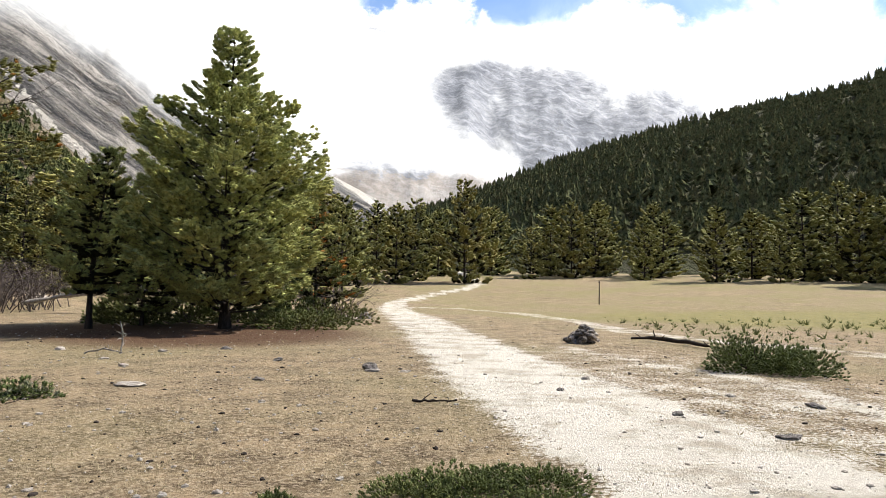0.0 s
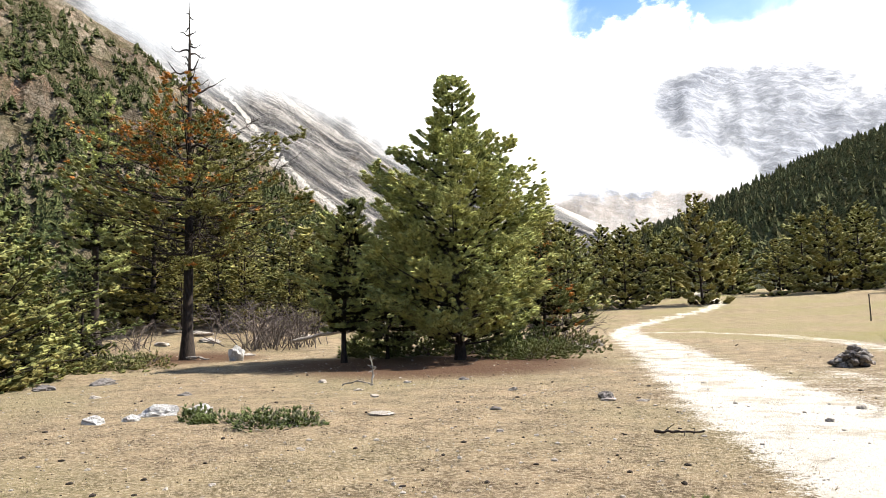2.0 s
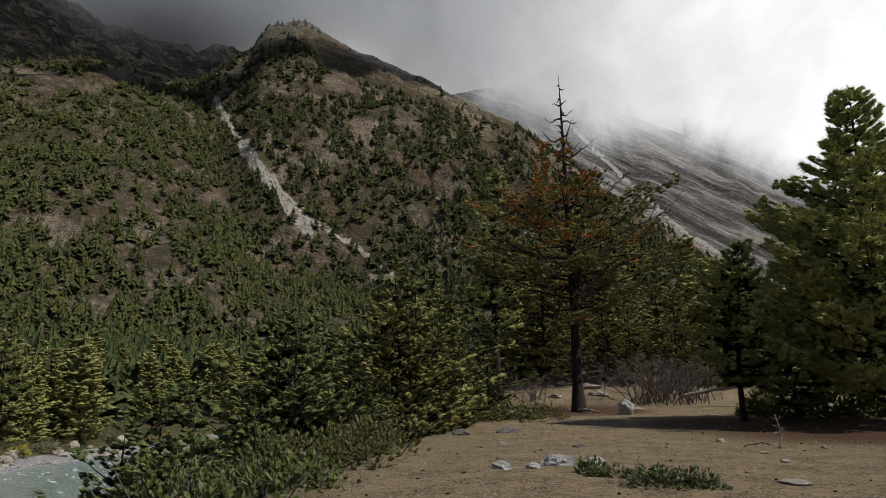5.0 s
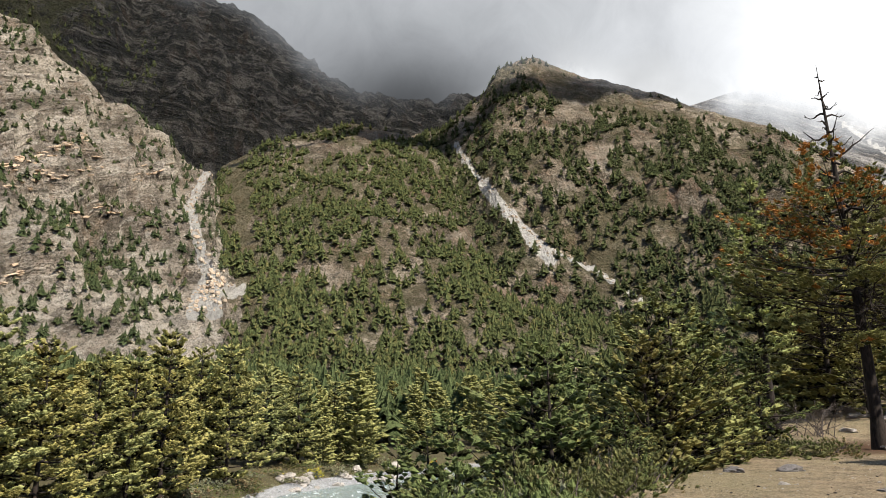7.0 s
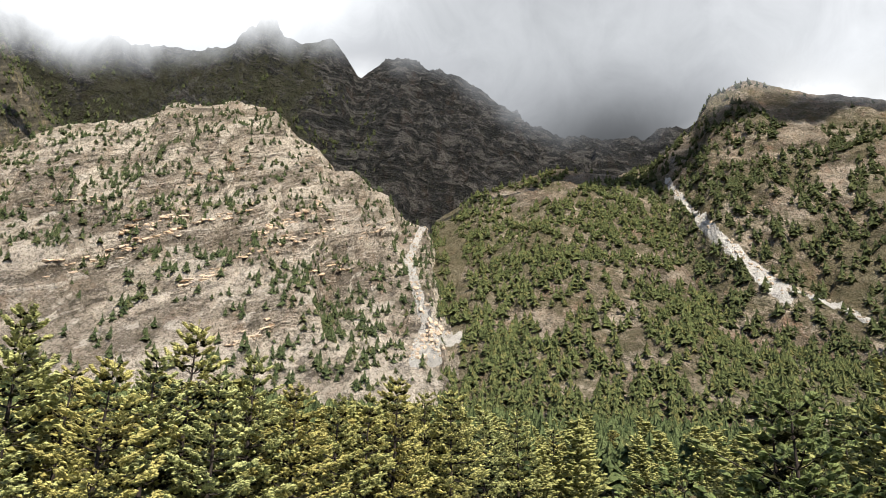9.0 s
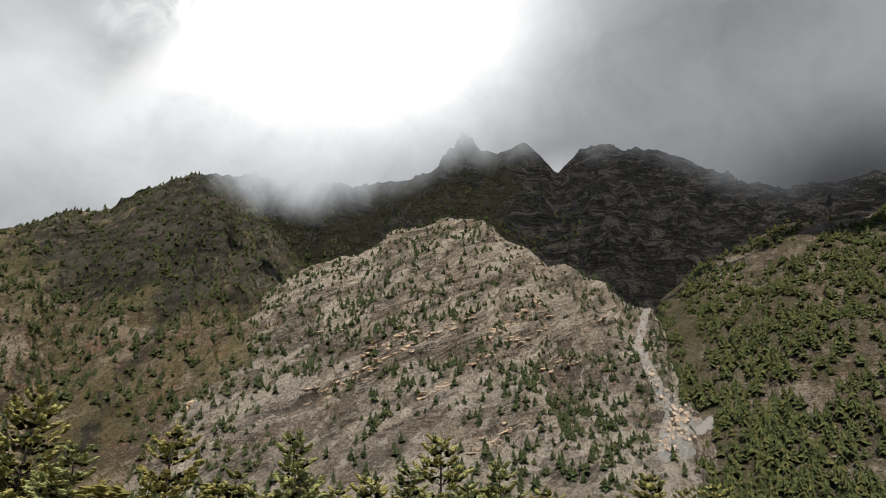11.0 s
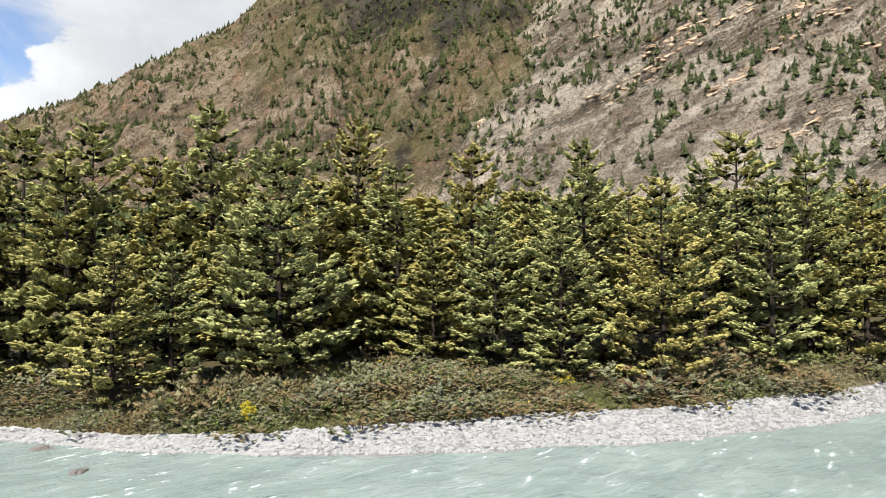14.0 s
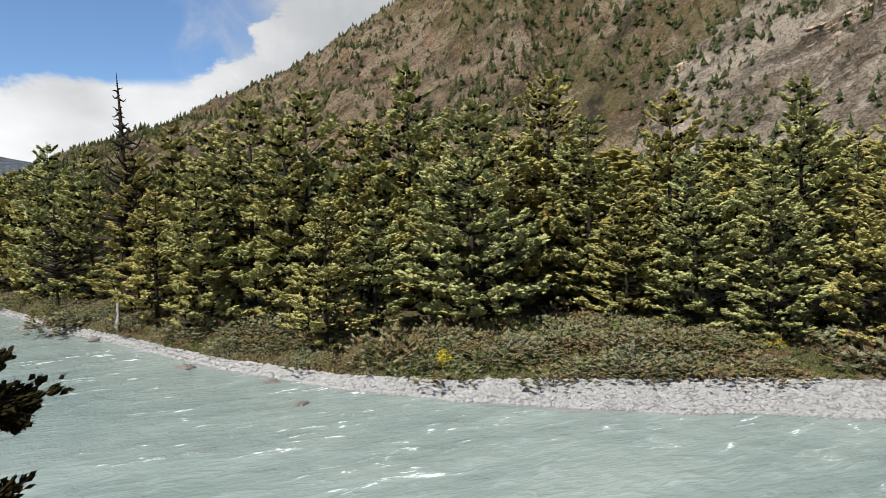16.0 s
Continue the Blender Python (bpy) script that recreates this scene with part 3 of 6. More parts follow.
BEDS = (0.66, -0.11, 1.0)
limestone = mountain_material("limestone_hillside", (0.17, 0.134, 0.098), (0.56, 0.465, 0.355), (0.30, 0.21, 0.14), (0.115, 0.108, 0.042), 0.35, (0.60, 0.52, 0.42), dip=BEDS, veg=0.75, stretch=0.40, speck=0.6, seams=1.0, relief=0.14)
earthy = mountain_material("earthy_hillside", (0.095, 0.072, 0.047), (0.29, 0.220, 0.150), (0.24, 0.135, 0.082), (0.092, 0.076, 0.036), 0.35, (0.42, 0.36, 0.28), dip=BEDS, veg=0.65)
# cliff rock coloured near-black, with the cloud's shade put into the albedo
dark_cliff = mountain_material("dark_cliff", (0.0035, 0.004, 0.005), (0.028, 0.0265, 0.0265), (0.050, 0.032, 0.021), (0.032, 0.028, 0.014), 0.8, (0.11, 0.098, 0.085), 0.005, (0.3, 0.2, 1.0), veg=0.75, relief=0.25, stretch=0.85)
hillside = mountain_material("olive_hillside", (0.105, 0.077, 0.050), (0.34, 0.255, 0.165), (0.32, 0.150, 0.078), (0.145, 0.120, 0.046), 0.25, (0.40, 0.34, 0.27), dip=BEDS, veg=0.65)
slabs = mountain_material("grey_slabs", (0.038, 0.038, 0.041), (0.24, 0.222, 0.200), (0.135, 0.112, 0.092), (0.070, 0.072, 0.036), 0.6, (0.46, 0.415, 0.36), 0.0024, (0.68, 0.39, 1.0), veg=0.55, speck=0.2, stretch=0.24)
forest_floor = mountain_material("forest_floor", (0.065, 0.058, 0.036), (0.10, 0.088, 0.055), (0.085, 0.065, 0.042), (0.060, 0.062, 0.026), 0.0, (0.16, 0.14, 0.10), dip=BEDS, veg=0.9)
# rock tones cooled and narrowed, distance haze put into the colour
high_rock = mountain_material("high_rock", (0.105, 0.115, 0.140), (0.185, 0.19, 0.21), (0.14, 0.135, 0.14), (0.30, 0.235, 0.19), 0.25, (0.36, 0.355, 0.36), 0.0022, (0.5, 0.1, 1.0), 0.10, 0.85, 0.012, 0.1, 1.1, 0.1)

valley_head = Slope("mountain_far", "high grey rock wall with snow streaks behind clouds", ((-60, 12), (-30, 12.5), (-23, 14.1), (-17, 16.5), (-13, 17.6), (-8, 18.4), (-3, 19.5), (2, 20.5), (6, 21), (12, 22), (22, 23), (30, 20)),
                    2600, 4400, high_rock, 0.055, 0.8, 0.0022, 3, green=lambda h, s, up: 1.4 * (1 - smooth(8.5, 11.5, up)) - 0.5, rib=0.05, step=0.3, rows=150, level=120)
slab_side = Slope("mountain_slabs", "long grey rock slabs with pale scree chutes", ((-8, 3.5), (3, 5.6), (6.2, 7.5), (9.6, 9.2), (13.4, 10.9), (21, 14.4), (26, 17), (31, 19.5), (39, 23), (44, 24.5), (50, 24), (62, 18)),
                  1300, 2700, slabs, 0.05, 1.1, 0.0028, 11, green=lambda h, s, up: 0.75 * (1 - smooth(0.25, 0.5, s)) - 0.35, rib=0.035, step=0.35, rows=130,
                  scree=((0.22, ((9, 9.0), (6.5, 7.2), (4, 5.4))), (0.16, ((39, 20.5), (35, 16.0), (31, 11.6), (27, 8.4))), (0.12, ((14, 9.9), (9, 7)))))
crags = Slope("mountain_crags", "broken cliffs rising into low cloud, cloud shade put into their colour", ((66, 27), (72, 26), (80.5, 26.5), (84, 28.6), (87, 30.8), (91, 32), (96.3, 33.2), (98.9, 31.6), (100.4, 33.6), (102, 34.7), (106, 34.0), (108, 34.7), (110, 33), (113, 32.2), (120, 31), (129, 30.5), (134, 30), (140, 26)),
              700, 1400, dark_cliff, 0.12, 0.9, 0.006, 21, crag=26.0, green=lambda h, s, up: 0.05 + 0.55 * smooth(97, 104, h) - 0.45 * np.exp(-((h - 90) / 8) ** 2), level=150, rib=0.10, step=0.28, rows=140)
# upper right of the hill darkened in colour for cloud shade; gully rock too
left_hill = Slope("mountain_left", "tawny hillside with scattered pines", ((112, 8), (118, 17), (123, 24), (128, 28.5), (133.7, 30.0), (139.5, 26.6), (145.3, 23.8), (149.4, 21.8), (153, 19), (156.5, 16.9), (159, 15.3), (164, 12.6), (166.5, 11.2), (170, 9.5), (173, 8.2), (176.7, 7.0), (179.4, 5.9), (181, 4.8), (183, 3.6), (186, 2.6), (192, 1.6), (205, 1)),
                  330, 950, hillside, 0.11, 1.0, 0.009, 31, crag=9.0, crag_shade_at=lambda h, up: 0.72 * smooth(16.5, 22.5, up) * (1 - smooth(142, 154, h)) + 0.55 * np.exp(-((h - 137.0 + 0.4 * (up - 12)) / 1.3) ** 2) + 0.3 * np.exp(-((h - 144 + 0.9 * (up - 16)) / 2.5) ** 2), green=lambda h, s, up: 0.46 + 0.2 * smooth(12, 22, up) - 0.5 * np.exp(-(((h - 157) / 4) ** 2 + ((up - 13) / 2.5) ** 2)), level=18, rib=0.06, step=0.22, rows=190)
right_spur = Slope("mountain_spur", "forested spur with grassy crest under cloud", ((26, 6), (29.4, 9.6), (32.6, 12.1), (37.4, 15.7), (43, 20.6), (46.9, 22.5), (51, 24.8), (56.5, 26.9), (60.5, 28.3), (63.5, 29.4), (66.5, 28.5), (68.5, 26), (71, 24.5), (76, 23)),
                   420, 950, earthy, 0.075, 0.85, 0.010, 41, crag=4.0, green=lambda h, s, up: 0.62 - 0.2 * smooth(0.6, 1.0, s), level=24, rib=0.04,
                   bare=((57.5, 20.8, 1.2, 1.4), (60.0, 24.6, 1.5, 1.0), (51.0, 16.5, 1.6, 1.0), (54.0, 22.0, 1.5, 0.9), (44.6, 15.2, 0.9, 1.1)),
                   scree=((0.30, ((70.6, 22.8), (69.4, 21.0), (68.1, 19.3))), (0.55, ((68.1, 19.3), (66.3, 17.2), (64.6, 15.2), (62.6, 12.9))), (0.15, ((66.5, 17.0), (63.5, 14.3), (59, 11.6), (54.5, 8.4)))))
mid_spur = Slope("mountain_middle", "pine-covered middle spur between two scree chutes", ((52, 6), (53.4, 7.6), (59, 10.9), (65.6, 14.9), (67.5, 17.1), (69.9, 21.0), (74, 23.4), (80.2, 24.6), (87.2, 22.6), (91.2, 20.3), (92.6, 15.8), (94, 11)),
                 300, 760, earthy, 0.05, 1.0, 0.012, 51, crag=3.0, green=lambda h, s, up: 0.55 + 0.3 * smooth(86, 89, h), level=16,
                 bare=((81.2, 11.4, 1.1, 1.1), (83.9, 12.2, 0.8, 0.6), (69.6, 15.0, 2.0, 0.9), (66.4, 10.2, 1.3, 0.8), (82.2, 22.3, 2.6, 0.6), (77.0, 23.4, 2.4, 0.5), (79.2, 12.6, 0.8, 0.5), (88.3, 15.9, 0.6, 0.5), (73.0, 18.3, 0.9, 0.5), (63.0, 11.6, 1.8, 0.8), (74.5, 13.0, 0.8, 0.4)),
                 scree=((0.40, ((67.6, 17.4), (65.4, 14.6), (62, 12.4), (59, 10.9))), (0.55, ((90.2, 10.2), (88.9, 10.5)))))
dome = Slope("mountain_dome", "grey-brown rock dome with slanting ledges and scattered pines", ((85, 7), (87.2, 10.0), (88.8, 13), (90.6, 16), (92.0, 19.6), (94.0, 20.3), (95.6, 22.4), (97.2, 22.9), (99, 24.2), (100.6, 24.2), (102.2, 25.9), (104.8, 26.9), (106.4, 28.4), (108.6, 28.3), (110, 28.5), (112, 27.5), (114.5, 27.3), (117, 26.0), (123.2, 23.8), (128.8, 20), (132.7, 17), (134.6, 13.6), (136.5, 7), (138, 4)),
             290, 660, limestone, 0.085, 0.9, 0.013, 61, crag=6.0, ledge=10.0, dip=BEDS, green=lambda h, s, up: 0.14 + 0.25 * smooth(118, 128, h) * smooth(0.6, 1, s), level=16, rib=0.03, step=0.12, rows=300,
             scree=((0.34, ((92.2, 20.0), (93.0, 18.3), (93.5, 16.6))), (0.40, ((93.5, 16.8), (92.8, 14.6), (92.0, 12.3))), (0.65, ((92.0, 12.6), (91.2, 10.6), (91.6, 9.2))), (0.6, ((91.2, 10.8), (89.2, 10.4))), (0.6, ((91.6, 11.4), (92.8, 8.4))), (0.6, ((91.3, 11.2), (91.0, 8.4)))))
# blue of the distance haze painted into the hill colours
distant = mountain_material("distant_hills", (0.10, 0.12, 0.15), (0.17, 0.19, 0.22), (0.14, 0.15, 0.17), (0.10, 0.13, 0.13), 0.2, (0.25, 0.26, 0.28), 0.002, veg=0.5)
Slope("mountain_distant", "far hills down the valley, haze blue put into their colour", ((172, 3.4), (178, 4.4), (183, 5.2), (188, 6.2), (194, 6.0), (204, 7.0), (216, 6)), 3000, 4200, distant, 0.06, 1.0, 0.0012, 81, green=0.4, step=0.8, rows=40)
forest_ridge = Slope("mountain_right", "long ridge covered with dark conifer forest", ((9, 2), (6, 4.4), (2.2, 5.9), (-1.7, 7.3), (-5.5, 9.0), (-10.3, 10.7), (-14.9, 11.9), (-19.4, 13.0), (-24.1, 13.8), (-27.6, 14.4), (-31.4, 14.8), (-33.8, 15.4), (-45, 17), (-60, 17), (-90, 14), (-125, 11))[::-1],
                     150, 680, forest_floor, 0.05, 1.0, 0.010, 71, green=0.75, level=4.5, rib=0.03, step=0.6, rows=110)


def build_cloud(name, label, edge, heads, far, broken, heavy):
    v = np.concatenate([np.linspace(-4, 8, 36), np.linspace(9, 22, 12)])
    h, vv = np.meshgrid(heads, v, indexing="ij")
    up = along(edge, h) + vv
    r = (along(far, h) if isinstance(far, tuple) else far) * (1 + 0.03 * fractal(h * 0.16, vv * 0.16, 4))
    x, y = polar(h, r * np.cos(np.radians(up)))
    me = mesh_of(name, np.stack([x, y, 1.6 + r * np.sin(np.radians(up))], -1).reshape(-1, 3), grid_faces(len(heads), len(v)), [cloud_material(name, broken)], smooth=True)
    uv = me.uv_layers.new(name="map")
    idx = np.empty(len(me.loops), dtype=np.int32)
    me.loops.foreach_get("vertex_index", idx)
    uv.data.foreach_set("uv", np.stack([h.ravel()[idx], vv.ravel()[idx]], -1).astype(np.float32).ravel())
    ends = np.minimum(smooth(heads[0], heads[0] + 12, h), smooth(heads[-1], heads[-1] - 22, h))
    mark(me, "ends", ends.ravel())
    mark(me, "angle", up.ravel())
    if broken:
        # where the cloud lies thick before the rock wall, and where it has torn open
        thick = 0 * h
        for a, e, wa, we, k in heavy:
            thick = thick + k * np.exp(-((h - a) / wa) ** 2 - ((up - e) / we) ** 2)
        mark(me, "heavy", thick.ravel())
    else:
        # bright towards the sun and the valley head, grey where it hangs thick over the saddle and the crags
        light = along(((4, 1.5), (28, 1.2), (40, 0.72), (50, 0.48), (57, 0.40), (65, 0.34), (75, 0.30), (92, 0.28), (100, 0.25), (110, 0.32), (122, 0.44), (134, 0.52), (142, 0.64), (180, 0.70)), h)
        light = light * (1 - 0.80 * np.exp(-((h - 75) / 11) ** 2 - ((up - 26.0) / 5.0) ** 2))
        light = light * (1 - 0.25 * np.exp(-((h - 88) / 15) ** 2) * smooth(34, 42, up))
        light = light * (1 - 0.45 * smooth(1.5, -3.0, vv) * np.exp(-((h - 105) / 22) ** 2))
        light = light * (1 - 0.38 * smooth(136, 142, h) * smooth(33, 22, up))
        light = light + 1.9 * np.exp(-((h - 126) / 24) ** 2 - ((up - 47) / 9.5) ** 2)
        mark(me, "light", light.ravel())
    return tagged(new(name, me), label, "cloud", kind="structure")


build_cloud("cloud_bank", "low white and grey cloud bank hiding the peaks",
            ((4, 8.2), (9, 9.0), (12.3, 10.0), (18.9, 12.6), (26, 15.4), (35, 18.9), (43, 20.6), (50.7, 25.3), (58, 27.8), (62.8, 29.6), (68.1, 28.4), (71, 25.8), (74, 25.2), (80.3, 26.3),
             (86.5, 30.0), (90, 32.2), (96, 32.8), (102, 33.6), (108, 33.6), (113, 31.4), (118, 29.8), (124, 27.6), (128, 28.0), (132, 30.2), (136, 33), (146, 38)), np.arange(4, 146.1, 0.8), ((4, 1250), (40, 1250), (50, 990), (58, 890), (66, 790), (72, 745), (146, 740)), False, ())
build_cloud("cloud_far", "broken white cloud in front of the valley head", ((-40, 15.5), (-25, 14.0), (-18, 13.0), (-10, 10), (-3, 8.0), (4, 8.0), (22, 9)), np.arange(-40, 22.1, 0.8), 2450, True,
            ((2.6, 14.5, 2.6, 3.6, 0.75), (8.5, 15.5, 5.0, 4.2, 0.9), (-0.5, 11.6, 4.0, 1.6, 0.5), (-5.0, 10.0, 3.0, 1.4, 0.4), (3.0, 19.5, 5.0, 1.6, 0.5), (-4.0, 20.3, 6.0, 1.5, 0.8), (-12.0, 19.6, 6.0, 1.6, 0.8), (-19.0, 18.2, 5.0, 2.0, 0.9), (-27.0, 17.5, 7.0, 3.0, 1.0), (14, 14, 5, 8, 0.9), (2.5, 7.6, 6.0, 1.8, -0.45)))
build_cloud("cloud_behind", "grey cloud behind the high crags", ((56, 23.5), (63, 26), (68, 24), (74, 21.5), (80, 22.5), (86, 27), (96, 30), (108, 31), (118, 27), (134, 24), (142, 18), (150, 13), (160, 9), (174, 4)), np.arange(56, 176.1, 0.8), 1900, False, ())


# ---- trees and shrubs ----
def ball(level):
    bm = bmesh.new()
    bmesh.ops.create_icosphere(bm, subdivisions=level, radius=1.0)
    v, f = np.array([p.co for p in bm.verts]), np.array([[p.index for p in q.verts] for q in bm.faces])
    bm.free()
    return v, f


KNOB, KNOB_FACES = ball(1)
BUD = np.array(((1, 0, 0), (0, 1, 0), (-1, 0, 0), (0, -1, 0), (0, 0, 1), (0, 0, -1)), dtype=float)
BUD_FACES = np.array(((0, 1, 4), (1, 2, 4), (2, 3, 4), (3, 0, 4), (1, 0, 5), (2, 1, 5), (3, 2, 5), (0, 3, 5)))


class Leaves:
    """Collects sprays of needles: slim three-sided blades round a small solid heart."""

    def __init__(self, seed):
        self.rng, self.v, self.f, self.m, self.n = np.random.default_rng(seed), [], [], [], 0

    def add(self, verts, faces, mat):
        self.v.append(verts), self.f.append(faces + self.n), self.m.append(mat)
        self.n += len(verts)

    def tufts(self, at, way, size, blades, spread=0.7, width=0.2, mat=0, lift=0.25, heart=0.0, fine=False):
        g = self.rng
        n = len(at)
        size, mat = np.broadcast_to(size, (n,)), np.broadcast_to(mat, (n,))
        if heart:
            out = way + np.array((0, 0, lift * 0.6))
            out /= np.linalg.norm(out, axis=1, keepdims=True) + 1e-9
            side = np.cross(out, (0, 0, 1.0)) + 1e-6
            side /= np.linalg.norm(side, axis=1, keepdims=True)
            up = np.cross(side, out)
            form, tri = (KNOB, KNOB_FACES) if fine else (BUD, BUD_FACES)
            k = (size * heart)[:, None, None] * g.uniform(0.55, 1.40, (n, len(form), 1)) * form[None]
            c = (at + out * (size * 0.25)[:, None])[:, None]
            v = c + out[:, None] * k[..., 0:1] * 1.25 + side[:, None] * k[..., 1:2] + up[:, None] * k[..., 2:3] * 0.68
            # undersides take slot 2, in pines and bushes the painted shade colour
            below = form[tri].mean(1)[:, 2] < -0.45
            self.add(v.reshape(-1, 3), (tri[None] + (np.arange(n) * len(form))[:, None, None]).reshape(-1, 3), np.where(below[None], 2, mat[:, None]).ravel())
        at, way, size = np.repeat(at, blades, 0), np.repeat(way, blades, 0), np.repeat(size, blades)
        d = way + spread * g.normal(size=at.shape) * np.array((1, 1, 0.6)) + np.array((0, 0, lift))
        d /= np.linalg.norm(d, axis=1, keepdims=True) + 1e-9
        face = way * 0.85 + np.array((0, 0, 0.45)) + 0.65 * g.normal(size=at.shape)
        side = np.cross(d, face)
        side /= np.linalg.norm(side, axis=1, keepdims=True) + 1e-9
        ln = (size * g.uniform(0.55, 1.1, len(at)))[:, None]
        side = side * ln * width
        root = at + d * ln * 0.12 * g.uniform(-1, 1, len(at))[:, None]
        self.add(np.stack([root - side, root + side, root + d * ln], 1).reshape(-1, 3), np.arange(len(at) * 3).reshape(-1, 3), np.repeat(mat, blades))

    def mesh(self, name, mats):
        return mesh_of(name, np.concatenate(self.v), np.concatenate(self.f), mats, np.concatenate(self.m))


class Wood:
    def __init__(self):
        self.v, self.f, self.n = [], [], 0

    def tube(self, points, radii, sides=6):
        p = np.asarray(points, dtype=float)
        t = np.gradient(p, axis=0)
        t /= np.linalg.norm(t, axis=1, keepdims=True) + 1e-9
        a = np.cross(t, np.where(np.abs(t[:, 2:3]) > 0.9, (1.0, 0, 0), (0, 0, 1.0)))
        a /= np.linalg.norm(a, axis=1, keepdims=True) + 1e-9
        b = np.cross(t, a)
        w = np.linspace(0, 2 * np.pi, sides, endpoint=False)
        ring = p[:, None] + np.asarray(radii)[:, None, None] * (np.cos(w)[None, :, None] * a[:, None] + np.sin(w)[None, :, None] * b[:, None])
        i = np.arange(len(p) - 1)[:, None] * sides + np.arange(sides)[None]
        j = np.arange(len(p) - 1)[:, None] * sides + (np.arange(sides)[None] + 1) % sides
        self.v.append(ring.reshape(-1, 3))
        self.f.append(np.stack([i, j, j + sides, i + sides], -1).reshape(-1, 4) + self.n)
        self.n += ring.shape[0] * sides

    def mesh(self, name, mat):
        return mesh_of(name, np.concatenate(self.v), np.concatenate(self.f), [mat], smooth=True)


def conifer(name, label, seed, height, radius, clear=0.12, whorls=24, per=5, sprays=10, blades=7, size=0.5, droop=0.0, fill=1.0, bend=0.02, dead_top=0.0,
            mats=(FIR,), rusty=None, thick=0.016, shape=0.8, width=0.2, group="", bare_low=0.0, jag=0.25, fan=0.3, loose=1.0, heart=0.46, limb=1.0, fine=False, outline=None, lift_top=0.75, curl_up=0.16, inner=0.78):
    """A conifer with its trunk, its limbs in whorls and a crown of needle sprays along the limbs."""
    g = np.random.default_rng(seed)
    live = height * (1 - dead_top)
    tt = np.linspace(0, 1, 14)
    sway = np.stack([bend * height * np.sin(tt * 3.1 + g.uniform(0, 6)) * tt, bend * height * np.sin(tt * 2.3 + g.uniform(0, 6)) * tt, tt * height], -1)
    sway[:, :2] -= sway[0, :2]
    rad = height * thick * ((1 - tt) ** 0.85 + 0.03)
    rad[0] *= 1.5
    trunk, limbs, leaves = Wood(), Wood(), Leaves(seed + 1)
    trunk.tube(sway, rad, 8)
    stem = lambda z: np.array([np.interp(z, sway[:, 2], sway[:, 0]), np.interp(z, sway[:, 2], sway[:, 1]), z])
    z0 = clear * height
    for k in range(whorls):
        f = (k + g.uniform(-0.3, 0.3)) / whorls
        f = min(max(f, 0.0), 0.99)
        z = z0 + (live - z0) * f ** 0.95
        for j in range(per + (g.random() < 0.4)):
            a = 2 * np.pi * (j + g.uniform(-0.35, 0.35)) / per + k * 2.4
            full = along(outline, f) if outline else (1 - f) ** shape * (0.45 + 0.55 * min(1, f / 0.16)) + 0.05
            ln = radius * full * g.uniform(1 - jag * 1.6, 1 + jag)
            if outline is None and g.random() < 0.06:
                ln *= 1.25
            rise = 0.02 + loose * g.uniform(-0.14, 0.14) - droop * (1 - f) + lift_top * f * f
            curl = curl_up + 0.12 * g.random()
            t = np.linspace(0, 1, 3 if sprays <= 6 else 5)
            out = np.array((np.cos(a), np.sin(a), 0.0))
            side = np.array((-np.sin(a), np.cos(a), 0.0))
            wob = g.uniform(-0.12, 0.12)
            line = stem(z) + ln * (t[:, None] * out + (wob * t * t)[:, None] * side + ((rise * t + curl * t * t) * 1.0)[:, None] * np.array((0, 0, 1.0)))
            line[1:-1] += g.normal(0, 0.022 * ln, (len(t) - 2, 3))
            limbs.tube(line, max(0.010, ln * 0.018) * limb * (1.05 - t), 3)
            if g.random() < bare_low * (1 - f):
                for _ in range(30 if dead_top > 0.32 else 7 if dead_top else 2):
                    q = g.uniform(0.3, 1.0)
                    root = np.array([np.interp(q, t, line[:, k2]) for k2 in range(3)])
                    d = out * 0.6 + g.normal(size=3) * 0.7
                    limbs.tube(np.array([root, root + d * ln * 0.07 + g.normal(0, 0.05, 3), root + d * ln * 0.15 + (0, 0, 0.08)]), np.array((0.018, 0.013, 0.006)), 3)
                continue
            n = max(2, int(sprays * fill * (0.35 + 0.65 * ln / radius)))
            u = 1 - g.random(n) ** 1.35 * inner
            u[0] = 1.0
            off = g.uniform(-1, 1, n) * fan * ln * (1.15 - u)
            at = stem(z) + ln * (u[:, None] * out + (rise * u + curl * u * u)[:, None] * np.array((0, 0, 1.0))) + (wob * ln * u * u + off)[:, None] * side
            at[:, 2] += g.normal(0, 0.03 * ln, n)
            way = out[None] * 0.9 + side[None] * np.sign(off)[:, None] * 0.55 + np.array((0, 0, 0.2))
            mat = np.zeros(n, dtype=int)
            if rusty is not None:
                mat = (g.random(n) < rusty(f, a)).astype(int)
            # sprays near the trunk get the near-black colour, painting the crown's inner shade
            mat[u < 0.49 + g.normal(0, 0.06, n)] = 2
            leaves.tufts(at, way, size * (1.06 - 0.42 * f) * g.uniform(0.8, 1.15), blades, 0.62, width, mat, heart=heart, fine=fine)
